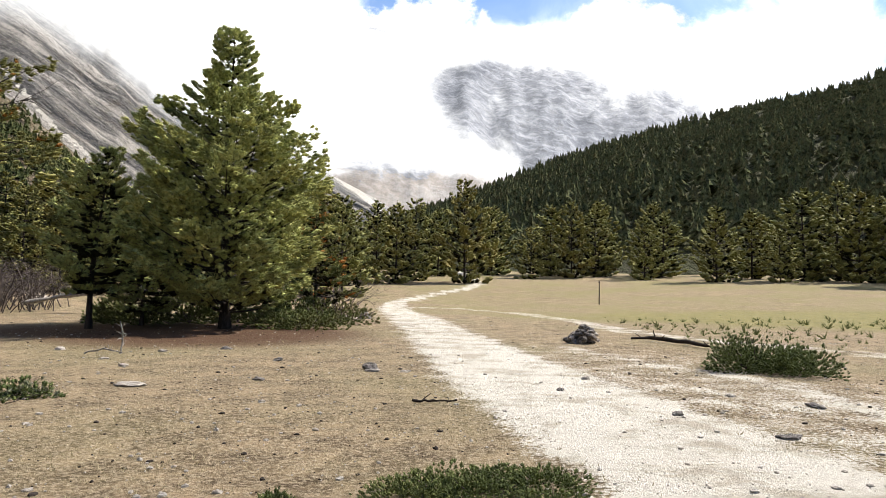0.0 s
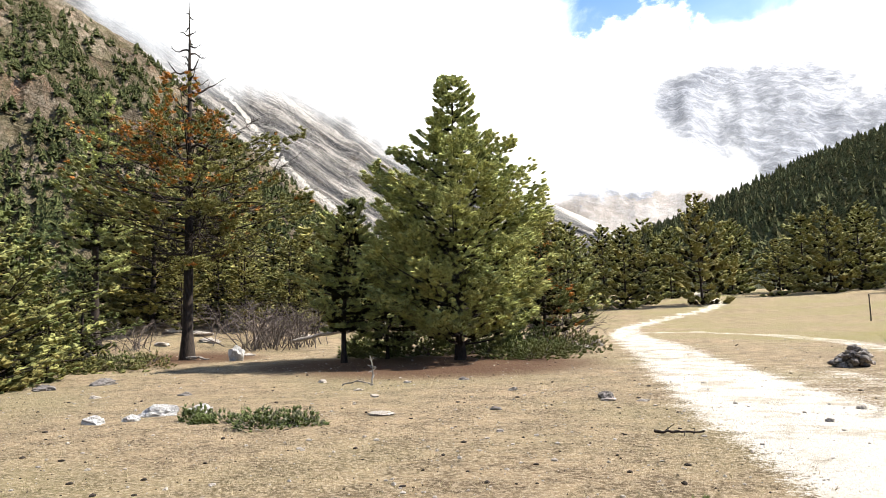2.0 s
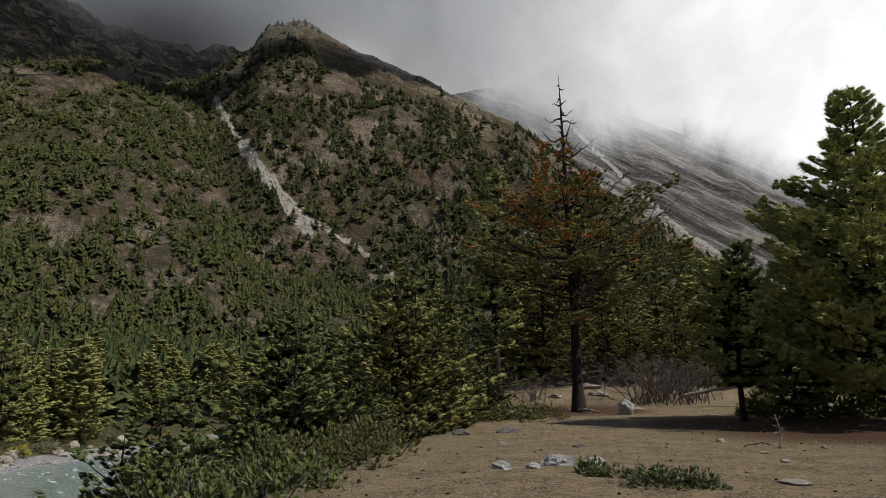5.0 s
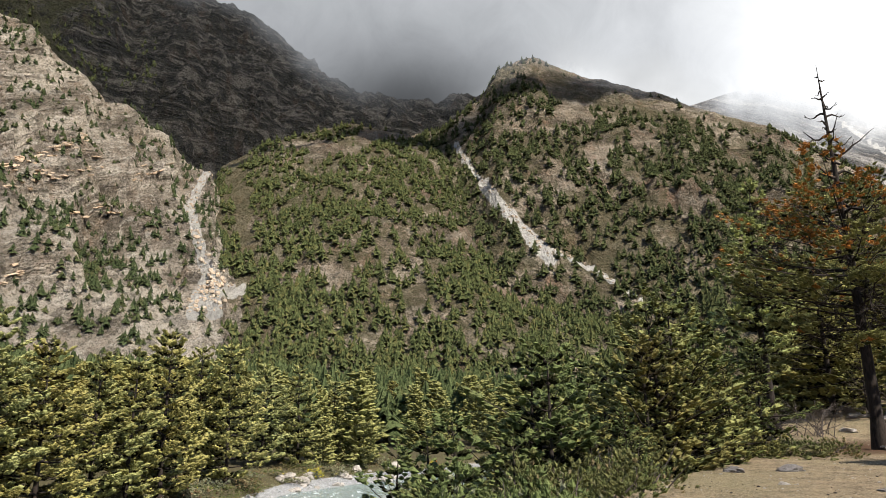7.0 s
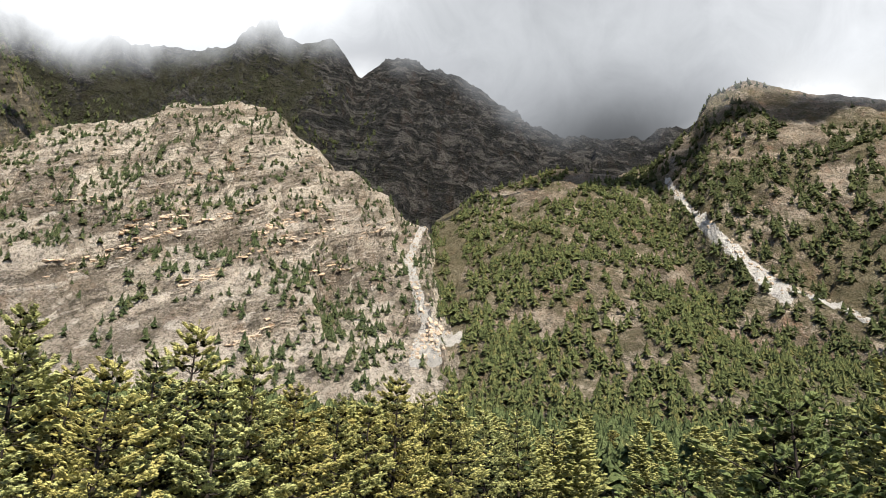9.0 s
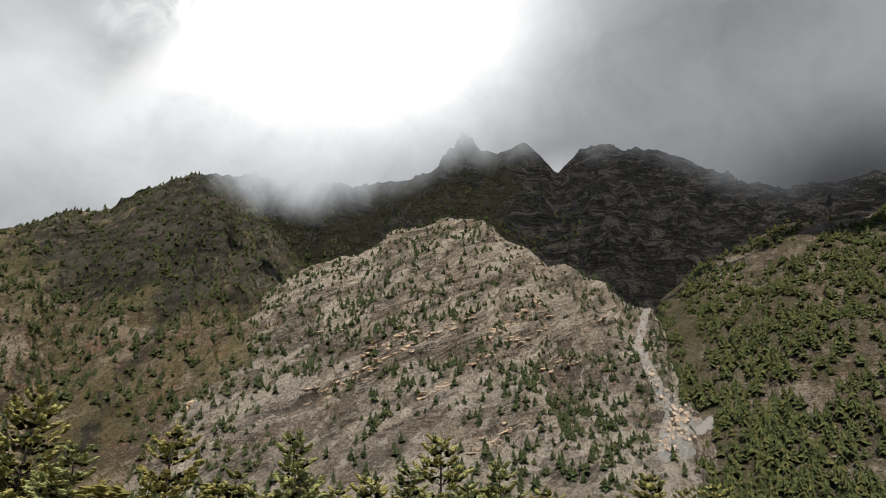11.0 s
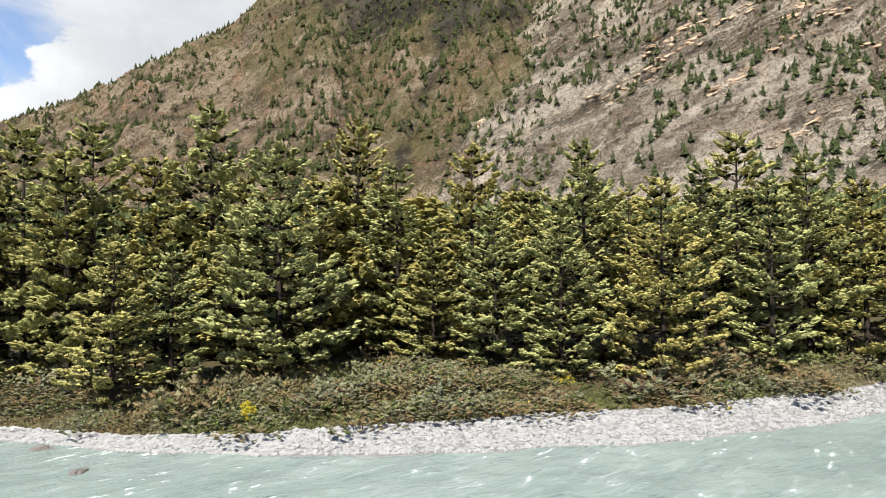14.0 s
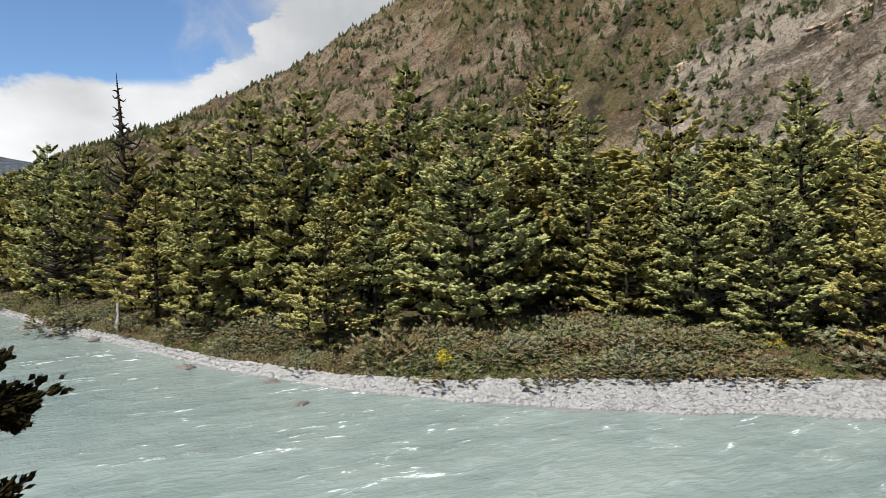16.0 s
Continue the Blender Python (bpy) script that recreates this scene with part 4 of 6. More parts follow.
    if not dead_top:
        leaves.tufts(np.array([stem(height * q) for q in (0.93, 0.96, 0.985, 1.0)]), np.tile((0, 0, 1.0), (4, 1)), size * 0.8, blades, 0.5, width)
    else:
        for k in range(34):
            q = ((k + g.random()) / 34) ** 1.15
            z = live * 0.97 + (height * 0.985 - live) * q
            a, ln = k * 2.4 + g.uniform(-0.5, 0.5), radius * 0.44 * (1.12 - q) * g.uniform(0.35, 1.15)
            t = np.linspace(0, 1, 6)
            hook = g.uniform(0.0, 0.9) ** 2
            line = stem(z) + ln * np.stack([t * np.cos(a), t * np.sin(a), -0.12 * t + hook * t**3 + 0.10 * np.sin(t * 7 + k)], -1)
            limbs.tube(line, (0.032 + 0.036 * (1 - q)) * (1.08 - t) * max(1.0, limb * 0.5) + 0.010, 4)
            for _ in range(3):
                w = g.integers(2, 6)
                tip = line[w] + (g.normal(size=3) * 0.5 + (np.cos(a), np.sin(a), 0.5)) * ln * 0.16
                limbs.tube(np.array([line[w], (line[w] + tip) / 2 + g.normal(0, 0.02, 3), tip]), np.array((0.020, 0.016, 0.008)), 3)
    tree = tagged(new(name), label, "tree", group)
    part("trunk", trunk.mesh("trunk", BARK), tree)
    tagged(part("branchwork", limbs.mesh("branchwork", BARK), tree), kind="stuff")
    tagged(part("crown", leaves.mesh("crown", [mats[0], mats[-1], NEEDLE_SHADE]), tree), kind="stuff")
    return tree


def bush(name, label, seed, rx, ry, rz, count, blades=6, size=0.14, mats=(JUNIPER,), twigs=12, width=0.1, lumps=6, mixed=0.0, group="", category="shrub"):
    """A low spreading shrub: several domed clumps of sprays over bare twigs."""
    g = np.random.default_rng(seed)
    leaves, wood = Leaves(seed + 1), Wood()
    lump = [(g.uniform(-0.72, 0.72) * rx, g.uniform(-0.72, 0.72) * ry, g.uniform(0.5, 1.0)) for _ in range(lumps)]
    per = max(4, count // lumps)
    for cx, cy, big in lump:
        d = g.normal(size=(per, 3))
        d[:, 2] = np.abs(d[:, 2])
        d /= np.linalg.norm(d, axis=1, keepdims=True)
        q = g.uniform(0.55, 1.06, (per, 1))
        at = np.array((cx, cy, 0)) + d * q * np.array((rx * 0.48, ry * 0.48, rz * big))
        mat = (g.random(per) < mixed).astype(int)
        leaves.tufts(at, d, size * g.uniform(0.75, 1.2, per), blades, 0.6, width, mat, heart=0.36)
    for _ in range(twigs):
        cx, cy, big = lump[g.integers(len(lump))]
        tip = np.array((cx + g.normal(0, 0.3) * rx, cy + g.normal(0, 0.3) * ry, rz * big * g.uniform(0.6, 1.12)))
        t = np.linspace(0, 1, 5)[:, None]
        root = np.array((cx * 0.5, cy * 0.5, -0.05))
        wood.tube(root + (tip - root) * t + g.normal(0, 0.03 * rx, (5, 3)) * t * (1 - t) * 3, max(0.008, rz * 0.02) * (1.1 - t[:, 0]), 4)
    ob = tagged(new(name), label, category, group)
    if twigs:
        tagged(part("twigwork", wood.mesh("twigwork", TWIG), ob), kind="stuff")
    tagged(part("foliage", leaves.mesh("foliage", [mats[0], mats[-1], NEEDLE_SHADE]), ob), kind="stuff")
    return ob


def bare_shrub(name, label, seed, height, spread, stems=16, mat=TWIG, thick=0.02, group=""):
    """A leafless grey shrub of forking twigs."""
    g = np.random.default_rng(seed)
    wood, fine = Wood(), Wood()
    for _ in range(stems):
        a, ln = g.uniform(0, 6.28), height * g.uniform(0.45, 1.05)
        t = np.linspace(0, 1, 7)
        reach, bow = spread * g.uniform(0.3, 1.4), g.uniform(0.4, 1.5)
        line = np.stack([np.cos(a) * reach * t, np.sin(a) * reach * t, ln * (t * (1 + bow) - bow * 1.25 * t * t)], -1) + g.normal(0, 0.075 * height, (7, 3)) * t[:, None]
        line[:, :2] += g.normal(0, 0.28 * spread, 2)
        line[0, 2] = -0.1
        wood.tube(line, thick * height * 0.5 * (1.08 - t), 5)
        for _ in range(12):
            s = g.uniform(0.3, 1.0)
            root = np.array([np.interp(s, t, line[:, k]) for k in range(3)])
            d = g.normal(size=3) * 0.6 + np.array((np.cos(a), np.sin(a), 0.35))
            tip = root + d / np.linalg.norm(d) * height * g.uniform(0.12, 0.36)
            m = (root + tip) / 2 + g.normal(0, 0.02 * height, 3)
            fine.tube(np.array([root, m, tip]), np.array((0.3, 0.2, 0.08)) * thick * height * 0.5, 3)
    ob = tagged(new(name), label, "shrub", group)
    tagged(part("stemwork", wood.mesh("stemwork", mat), ob), kind="stuff")
    tagged(part("twigwork", fine.mesh("twigwork", mat), ob), kind="stuff")
    return ob


def spot(head, r, turn=0.0, size=1.0, sink=0.05, tall=1.0):
    x, y = polar(head, r)
    z = float(ground_z(np.array([x]), np.array([y]))[0])
    return Matrix.LocRotScale((float(x), float(y), z - sink), Euler((0, 0, radians(turn))), (size, size, size * tall))


def place(ob, m):
    ob.matrix_basis = m
    return ob


# the trees on the meadow
BUSHY = ((0.0, 0.62), (0.06, 0.92), (0.16, 1.0), (0.34, 0.98), (0.48, 0.84), (0.58, 0.68), (0.65, 0.48), (0.71, 0.32), (0.80, 0.25), (0.90, 0.19), (1.0, 0.06))
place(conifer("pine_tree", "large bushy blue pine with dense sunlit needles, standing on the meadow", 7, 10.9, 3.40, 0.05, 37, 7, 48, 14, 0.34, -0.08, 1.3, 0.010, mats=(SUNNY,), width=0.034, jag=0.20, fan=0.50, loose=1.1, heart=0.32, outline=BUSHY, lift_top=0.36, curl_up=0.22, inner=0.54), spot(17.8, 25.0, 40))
UMBRELLA = ((0.0, 0.60), (0.2, 0.92), (0.45, 1.0), (0.7, 0.95), (0.88, 0.72), (1.0, 0.40))
place(conifer("dead_topped_pine", "old pine with a bare dead top and partly rust-brown needles", 12, 16.7, 4.1, 0.25, 19, 6, 58, 13, 0.37, 0.02, 1.0, 0.012, 0.41, (VALLEY, RUST),
              lambda f, a: 0.04 + 0.55 * np.exp(-((f - 0.74) / 0.20) ** 2) * (np.cos(a - 4.9) > 0.2), 0.0145, 0.20, 0.06, bare_low=0.80, jag=0.40, fan=0.60, heart=0.34, outline=UMBRELLA, lift_top=0.22, inner=0.5, limb=0.62, loose=1.8), spot(40.0, 32.0, 0))
place(conifer("pine_tree", "slender green pine behind an old dead-topped pine", 15, 13.8, 2.4, 0.3, 20, 5, 24, 12, 0.38, 0.05, mats=(SUNNY,), jag=0.4, width=0.06, heart=0.36), spot(46.5, 40.0))
place(conifer("sparse_pine", "thin half-bare pine with grey twigs and a pale trunk", 18, 10.6, 2.3, 0.25, 18, 6, 14, 12, 0.30, 0.12, heart=0.34, mats=(VALLEY, RUST), rusty=lambda f, a: 0.25, bare_low=0.8, jag=0.4, width=0.08), spot(51.0, 35.0))
place(conifer("pine_tree", "small green pine with a bent trunk beside a large blue pine", 21, 6.3, 2.3, 0.2, 18, 5, 34, 12, 0.28, 0.05, heart=0.34, fan=0.45, bend=0.06, mats=(SUNNY,), jag=0.4, width=0.08), spot(27.6, 26.0, 70))
place(conifer("pine_tree", "small green pine leaning beside a larger pine", 24, 4.6, 1.9, 0.12, 14, 5, 30, 12, 0.27, 0.08, heart=0.34, fan=0.45, bend=0.05, mats=(SUNNY,), jag=0.4, width=0.08), spot(24.0, 27.0, 10))
place(conifer("pine_tree", "reddish-brown drying young pine beside a big pine", 26, 5.2, 1.8, 0.08, 15, 5, 28, 12, 0.27, 0.05, heart=0.34, fan=0.45, mats=(JUNIPER, RUST), rusty=lambda f, a: 0.12, jag=0.4, width=0.08), spot(10.6, 29.0))

# pines by kind, each built once and then planted again
CONE = ((0.0, 0.62), (0.08, 0.95), (0.22, 1.0), (0.45, 0.84), (0.7, 0.55), (0.88, 0.30), (1.0, 0.07))
ROW = [conifer("pine_tree", "tall layered blue pine with spreading boughs on the river bank", 100 + k, hgt, rad, clear, 15 + k % 3, 6, 44, 5, 0.50, 0.06, 1.0, 0.012, mats=((PINE, FIR, FIR, PINE, FIR)[k],),
               width=0.045, group="pines on the far river bank", bare_low=0.10, jag=0.30, fan=0.42, loose=0.9, heart=0.46, outline=CONE, inner=0.62, lift_top=0.6) for k, (hgt, rad, clear) in enumerate(((15, 4.4, 0.05), (15, 3.9, 0.03), (15, 4.2, 0.08), (15, 3.7, 0.03), (15, 3.3, 0.03)))]
MID = [conifer("pine_tree", "green pine in the valley forest", 200 + k, 11, rad, 0.06, 16, 5, 14, 4, 0.60, 0.05, mats=((VALLEY, FIR, VALLEY, FIR)[k],), width=0.05, group="pines of the valley forest", jag=0.32, fan=0.42, heart=0.48, inner=0.66, outline=CONE)
       for k, rad in enumerate((3.1, 2.6, 3.4, 2.5))]
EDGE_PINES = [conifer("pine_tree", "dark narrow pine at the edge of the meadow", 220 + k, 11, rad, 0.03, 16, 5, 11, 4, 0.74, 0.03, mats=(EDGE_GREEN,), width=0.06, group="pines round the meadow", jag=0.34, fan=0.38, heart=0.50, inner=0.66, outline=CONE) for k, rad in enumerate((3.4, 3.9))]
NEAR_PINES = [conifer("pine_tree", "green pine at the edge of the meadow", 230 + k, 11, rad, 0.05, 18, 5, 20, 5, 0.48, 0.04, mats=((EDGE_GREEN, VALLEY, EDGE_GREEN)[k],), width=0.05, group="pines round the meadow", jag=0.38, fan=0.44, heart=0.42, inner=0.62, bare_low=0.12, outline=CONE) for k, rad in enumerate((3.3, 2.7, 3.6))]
used = set()


def plant(kinds, k, m, label="", group=""):
    src = kinds[k % len(kinds)]
    if src.name in used:
        ob = copy_thing(src, m)
    else:
        used.add(src.name)
        ob = place(src, m)
    return tagged(ob, label, "", group)


rng = random.Random(5)
# far bank: heading, distance, angle of the top over the horizon, kind
BANK = ((172.7, 60, 8.5, 4), (169.5, 52, 8.9, 3), (166.6, 48, 11.0, 1), (163.8, 44.5, 9.8, 4), (162.2, 47, 11.2, 1), (160.8, 37.5, 3.6, 3), (157.6, 46, 9.4, 0), (156.6, 38.5, 2.9, 4), (153.4, 47, 13.1, 1), (150.9, 43, 8.4, 4), (148.2, 38.0, 10.6, 2),
        (145.0, 44, 9.0, 3), (141.8, 48, 14.6, 0), (138.4, 44.0, 8.6, 1), (135.4, 40, 3.5, 4), (131.9, 43, 12.0, 3), (130.0, 39, 5.2, 1), (127.0, 45, 8.0, 4), (124.6, 37.5, 4.0, 1), (122.4, 42, 10.2, 1), (119.0, 46, 7.6, 3), (116.3, 38.6, 9.4, 0),
        (113.2, 46, 7.8, 1), (110.6, 50, 12.5, 0), (108.4, 44, 7.3, 4), (105.8, 49, 8.0, 1), (102.2, 50, 7.8, 0), (98.8, 56, 6.8, 2), (96.4, 58, 5.8, 4), (94.1, 62, 8.5, 0), (91.6, 72, 5.6, 1), (89.4, 71, 7.4, 0), (86.8, 86, 5.6, 2), (84.0, 90, 4.3, 1), (175.2, 57, 7.0, 3), (178.5, 66, 6.6, 4), (181.0, 72, 6.2, 1), (183.5, 84, 5.6, 0), (186.0, 92, 5.2, 2), (170.8, 46, 5.6, 4), (174.0, 51, 4.2, 3), (179.8, 69, 4.6, 4), (182.3, 76, 5.0, 3), (185.0, 88, 4.4, 1))
for head, r, top, kind in BANK:
    x, y = polar(head, r)
    z = float(ground_z(np.array([x]), np.array([y]))[0])
    tall = (1.6 + r * math.tan(radians(top)) - z) / 15
    wide = min(1.2, max(0.5, 0.2 + 0.76 * tall))
    plant(ROW, kind, spot(head, r, rng.uniform(0, 360), wide, 0.1, tall / wide))

# the valley forest behind the bank, and the forest edge round the meadow
count = 0
for head, r, tall in [(h, r, t) for h, r, t in (
        (9.6, 88, 9.0), (7.6, 95, 8.0), (5.6, 104, 8.2), (2.4, 96, 9.2), (0.4, 112, 8.6), (-1.9, 92, 8.6), (-4.2, 125, 8.0), (-7.5, 114, 8.8), (-9.2, 126, 8.2), (-10.9, 118, 7.4), (-12.9, 122, 9.0), (-16.8, 112, 8.2), (-18.2, 122, 7.5), (-22.3, 106, 9.8),
        (-24.8, 120, 7.0), (-26.8, 104, 5.6), (-28.4, 112, 11.8), (-30.6, 118, 9.0), (-32.0, 108, 9.6), (-34.6, 112, 11.0), (-37.0, 106, 12), (12.5, 60, 7.2), (14.6, 72, 8.4), (-33.2, 116, 10.8), (4.0, 88, 8.2), (8.5, 64, 6.2), (22.5, 52, 7.0), (30.5, 50, 8.2), (33.2, 56, 8.0), (35.8, 47, 8.4),
        (38.2, 50, 9.6), (42.6, 46, 10.0), (44.6, 52, 9.0), (48.6, 46, 9.4), (50.0, 54, 9.0), (53.6, 40, 7.6), (55.2, 50, 9.2), (56.8, 33, 6.4), (58.4, 42, 8.2), (60.2, 28, 6.0), (61.4, 36, 8.6), (63.4, 25, 7.4), (65.0, 32, 7.6), (66.4, 40, 9.0), (52.2, 31, 5.2), (54.6, 25.5, 4.4), (57.4, 23.5, 4.6))]:
    if head < 11:
        plant(EDGE_PINES, count, spot(head, r, rng.uniform(0, 360), tall / 11 * rng.uniform(1.15, 1.7), 0.7, rng.uniform(0.95, 1.2)))
    else:
        plant(NEAR_PINES, count, spot(head, r, rng.uniform(0, 360), tall / 11 * 1.25, 0.1, 0.90))
    count += 1
erng = random.Random(71)
for k in range(22):
    plant(NEAR_PINES, k, spot(27.5 + 24 * (k + erng.random()) / 22, erng.uniform(43, 53), erng.uniform(0, 360), erng.uniform(0.42, 0.72), 0.1, erng.uniform(0.9, 1.2)))
for k in range(15):
    head = -38 + 46 * (k + erng.random()) / 15
    plant(EDGE_PINES, k, spot(head, erng.uniform(126, 150), erng.uniform(0, 360), erng.uniform(0.9, 1.25), 0.5, erng.uniform(0.95, 1.25)))
tries = 0
while count < 170 and tries < 6000:
    tries += 1
    if rng.random() < 0.36:
        head, r = rng.uniform(5, 62), rng.uniform(44, 135)
        if head < 27 and r < 60:
            continue
        if head < 45 and r > 128:
            continue
        if near_line(*polar(head, r), TRACKS[0][1]) < 7:
            continue
    else:
        head, r = 58 + 128 * rng.random() ** 1.35, 50 + 130 * rng.random() ** 1.4
        shore = float(along_log(SHORE, head))
        if r < shore + 6:
            continue
    tall = rng.uniform(7.5, 12.5)
    if head > 140:
        tall *= 1 - 0.35 * (head - 140) / 46
    plant(MID, count, spot(head, r, rng.uniform(0, 360), tall / 11, 0.1, rng.uniform(0.9, 1.15)))
    count += 1


# forests too dense to count: rough little trees joined into one
def forest(name, label, at, tall, mat, seed, plump=0.36, sprays=5, knots=5):
    g = np.random.default_rng(seed)
    n = len(at)
    leaves = Leaves(seed)
    # lumpy clumps of foliage up the stem, each an uneven three-sided double cone
    f = (np.arange(knots)[None] + g.uniform(0.0, 0.5, (n, knots))) / knots
    a = g.uniform(0, 6.28, (n, knots))
    rad = plump * tall[:, None] * (1.04 - f) ** 0.8 * g.uniform(0.85, 1.15, (n, knots))
    c = at[:, None] + np.stack([np.cos(a) * rad * 0.14, np.sin(a) * rad * 0.14, (0.12 + 0.68 * f) * tall[:, None]], -1)
    c, rad, b = c.reshape(-1, 3), rad.ravel(), g.uniform(0, 6.28, n * knots)
    ring = []
    for q in range(8):
        w = b + q * np.pi / 4 + g.uniform(-0.2, 0.2, len(b))
        k = rad * (g.uniform(0.85, 1.3, len(b)) if q % 2 else g.uniform(0.30, 0.62, len(b)))
        ring.append(c + np.stack([np.cos(w) * k, np.sin(w) * k, g.normal(-0.22 if q % 2 else 0.16, 0.16, len(b)) * rad], -1))
    tip = c + np.stack([0 * b, 0 * b, (1.25 / knots) * np.repeat(tall, knots) * g.uniform(0.75, 1.15, len(b))], -1)
    v = np.stack([*ring, tip], 1)
    tri = np.array([(q, (q + 1) % 8, 8) for q in range(8)])
    leaves.add(v.reshape(-1, 3), (tri[None] + (np.arange(len(b)) * 9)[:, None, None]).reshape(-1, 3), np.zeros(len(b) * 8, dtype=int))
    f = (np.arange(sprays)[None] + g.uniform(0, 1, (n, sprays))) / sprays * 0.9 + 0.08
    a = g.uniform(0, 6.28, (n, sprays))
    rad = plump * tall[:, None] * (1 - f) ** 0.8 * g.uniform(0.6, 1.0, (n, sprays))
    pos = at[:, None] + np.stack([np.cos(a) * rad, np.sin(a) * rad, f * tall[:, None]], -1)
    way = np.stack([np.cos(a), np.sin(a), 0 * a + 0.25], -1)
    size = np.maximum(plump * tall[:, None] * (1.05 - f), 0.08 * tall[:, None]) * 0.5
    leaves.tufts(pos.reshape(-1, 3), way.reshape(-1, 3), size.ravel(), 1, 0.5, 0.26, lift=0.1)
    return tagged(new(name, mesh_of(name, np.concatenate(leaves.v), np.concatenate(leaves.f), [mat])), label, "forest", kind="stuff")


def wooded(slope, n, lo, hi, s_lo, s_hi, tall, seed, thin=None, clump=0.02, cut=-0.2, spread=1.0):
    """Places on a mountain side, thinned by noise and kept off the scree."""
    g = np.random.default_rng(seed)
    h, s = g.uniform(lo, hi, n * 4), s_lo + (s_hi - s_lo) * g.random(n * 4) ** spread
    x, y, z = slope.at(h, s)
    up = np.degrees(np.arctan2(z - 1.6, np.hypot(x, y)))
    keep = fractal(x * clump, y * clump, 4, 0.5, seed) + 0.25 * g.normal(size=len(h)) > (cut if thin is None else thin(h, s, up))
    keep &= slope.bared(h, up) < 0.25 + 0.5 * g.random(len(h)) ** 3
    for wide, line in slope.scree:
        keep &= near_line(h, up, line) > wide * 1.1
    h, s, x, y, z = (v[keep][:n] for v in (h, s, x, y, z))
    return np.stack([x, y, z - 0.4], -1), g.uniform(tall * 0.6, tall * 1.25, len(x))


def thicket(name, label, places, mat, seed, rad=3.0):
    """Many pines grown together, too close to be told apart."""
    g = np.random.default_rng(seed)
    kinds = []
    for k in range(4):
        lv = Leaves(seed + k)
        for q in range(13):
            f = (q + 0.5 * g.random()) / 13
            for j in range(5):
                a, ln = 2 * np.pi * j / 5 + q * 2.4 + g.uniform(-0.4, 0.4), rad * ((1 - f) ** 0.9 + 0.05) * g.uniform(0.6, 1.25)
                u = np.array((0.36, 0.52, 0.68, 0.84, 1.0))
                out = np.array((np.cos(a), np.sin(a), 0.0))
                at = u[:, None] * ln * out + np.array((0, 0, 1.0)) * (0.3 + 10.4 * f + ln * (0.05 * u + 0.16 * u * u) + 0.7 * f * f * ln * u)[:, None]
                lv.tufts(at + g.normal(0, 0.16, at.shape), np.tile(out, (5, 1)), 0.70, 2, 0.6, 0.05, heart=0.54)
        lv.tufts(np.array([(0, 0, 10.2), (0, 0, 10.7)]), np.tile((0, 0, 1.0), (2, 1)), 0.7, 9, 0.4, 0.12)
        kinds.append((np.concatenate(lv.v), np.concatenate(lv.f), np.concatenate(lv.m)))
    out, faces, tones, total = [], [], [], 0
    for x, y, z, tall in places:
        v, f, tone = kinds[int(g.integers(4))]
        tones.append(tone)
        faces.append(f + total)
        total += len(v)
        a, w = g.uniform(0, 6.28), tall / 11 * g.uniform(0.85, 1.15)
        c, s = np.cos(a), np.sin(a)
        out.append(np.stack([(v[:, 0] * c - v[:, 1] * s) * w + x, (v[:, 0] * s + v[:, 1] * c) * w + y, v[:, 2] * tall / 11 + z], -1))
    ob = new(name, mesh_of(name, np.concatenate(out), np.concatenate(faces), [mat, mat, NEEDLE_SHADE], np.concatenate(tones)))
    return tagged(ob, label, "forest", kind="stuff")


def scattered(n, seed, pick):
    g = np.random.default_rng(seed)
    out = []
    while len(out) < n:
        head, r, tall = pick(g)
        x, y = (float(v) for v in polar(head, r))
        if r < float(along_log(SHORE, head)) + 7 and head > 60:
            continue
        if near_line(x, y, TRACKS[0][1]) < 7:
            continue
        out.append((x, y, float(ground_z(np.array([x]), np.array([y]))[0]) - 0.15, tall))
    return out


YOUNG = [conifer("young_pine", "bushy young pine on the slope below the terrace", 240 + k, 6.0, 2.1, 0.03, 17, 5, 18, 6, 0.25, 0.0, mats=((EDGE_GREEN, JUNIPER, EDGE_GREEN)[k],), width=0.05, group="young pines above the river", jag=0.45, fan=0.4, heart=0.40, loose=1.5) for k in range(3)]
yrng, started = random.Random(23), set()
for k in range(41):
    head = yrng.uniform(54, 71) if k < 21 else yrng.uniform(71, 84) if k < 27 else yrng.uniform(46.5, 57)
    r = yrng.uniform(21, 32) if k >= 27 else yrng.uniform(15, 34) if head < 66 else yrng.uniform(15, 24)
    if k < 27 and r < float(along_log(EDGE, head)) + 0.5:
        r = float(along_log(EDGE, head)) + yrng.uniform(0.6, 5)
    x, y = (float(v) for v in polar(head, r))
    z = float(ground_z(np.array([x]), np.array([y]))[0])
    top = yrng.uniform(0.5, 5.5) if k >= 27 else yrng.uniform(-4, 3.2) if head < 66 else yrng.uniform(-9, -4.5) - (head - 66) * 0.3
    tall = min(8.5, max(1.6, r * math.tan(radians(top)) + 1.6 - z))
    kind = k % 3
    m = spot(head, r, yrng.uniform(0, 360), tall / 6, 0.1)
    if kind in started:
        copy_thing(YOUNG[kind], m)
    else:
        started.add(kind)
        place(YOUNG[kind], m)
thicket("bank_thicket", "dense green pine stand behind the river bank", scattered(90, 501, lambda g: (h := g.uniform(90, 182), float(along_log(SHORE, h)) + g.uniform(13, 60), g.uniform(7.5, 12.0) * (1 - 0.3 * max(0, h - 150) / 32))), VALLEY, 511)
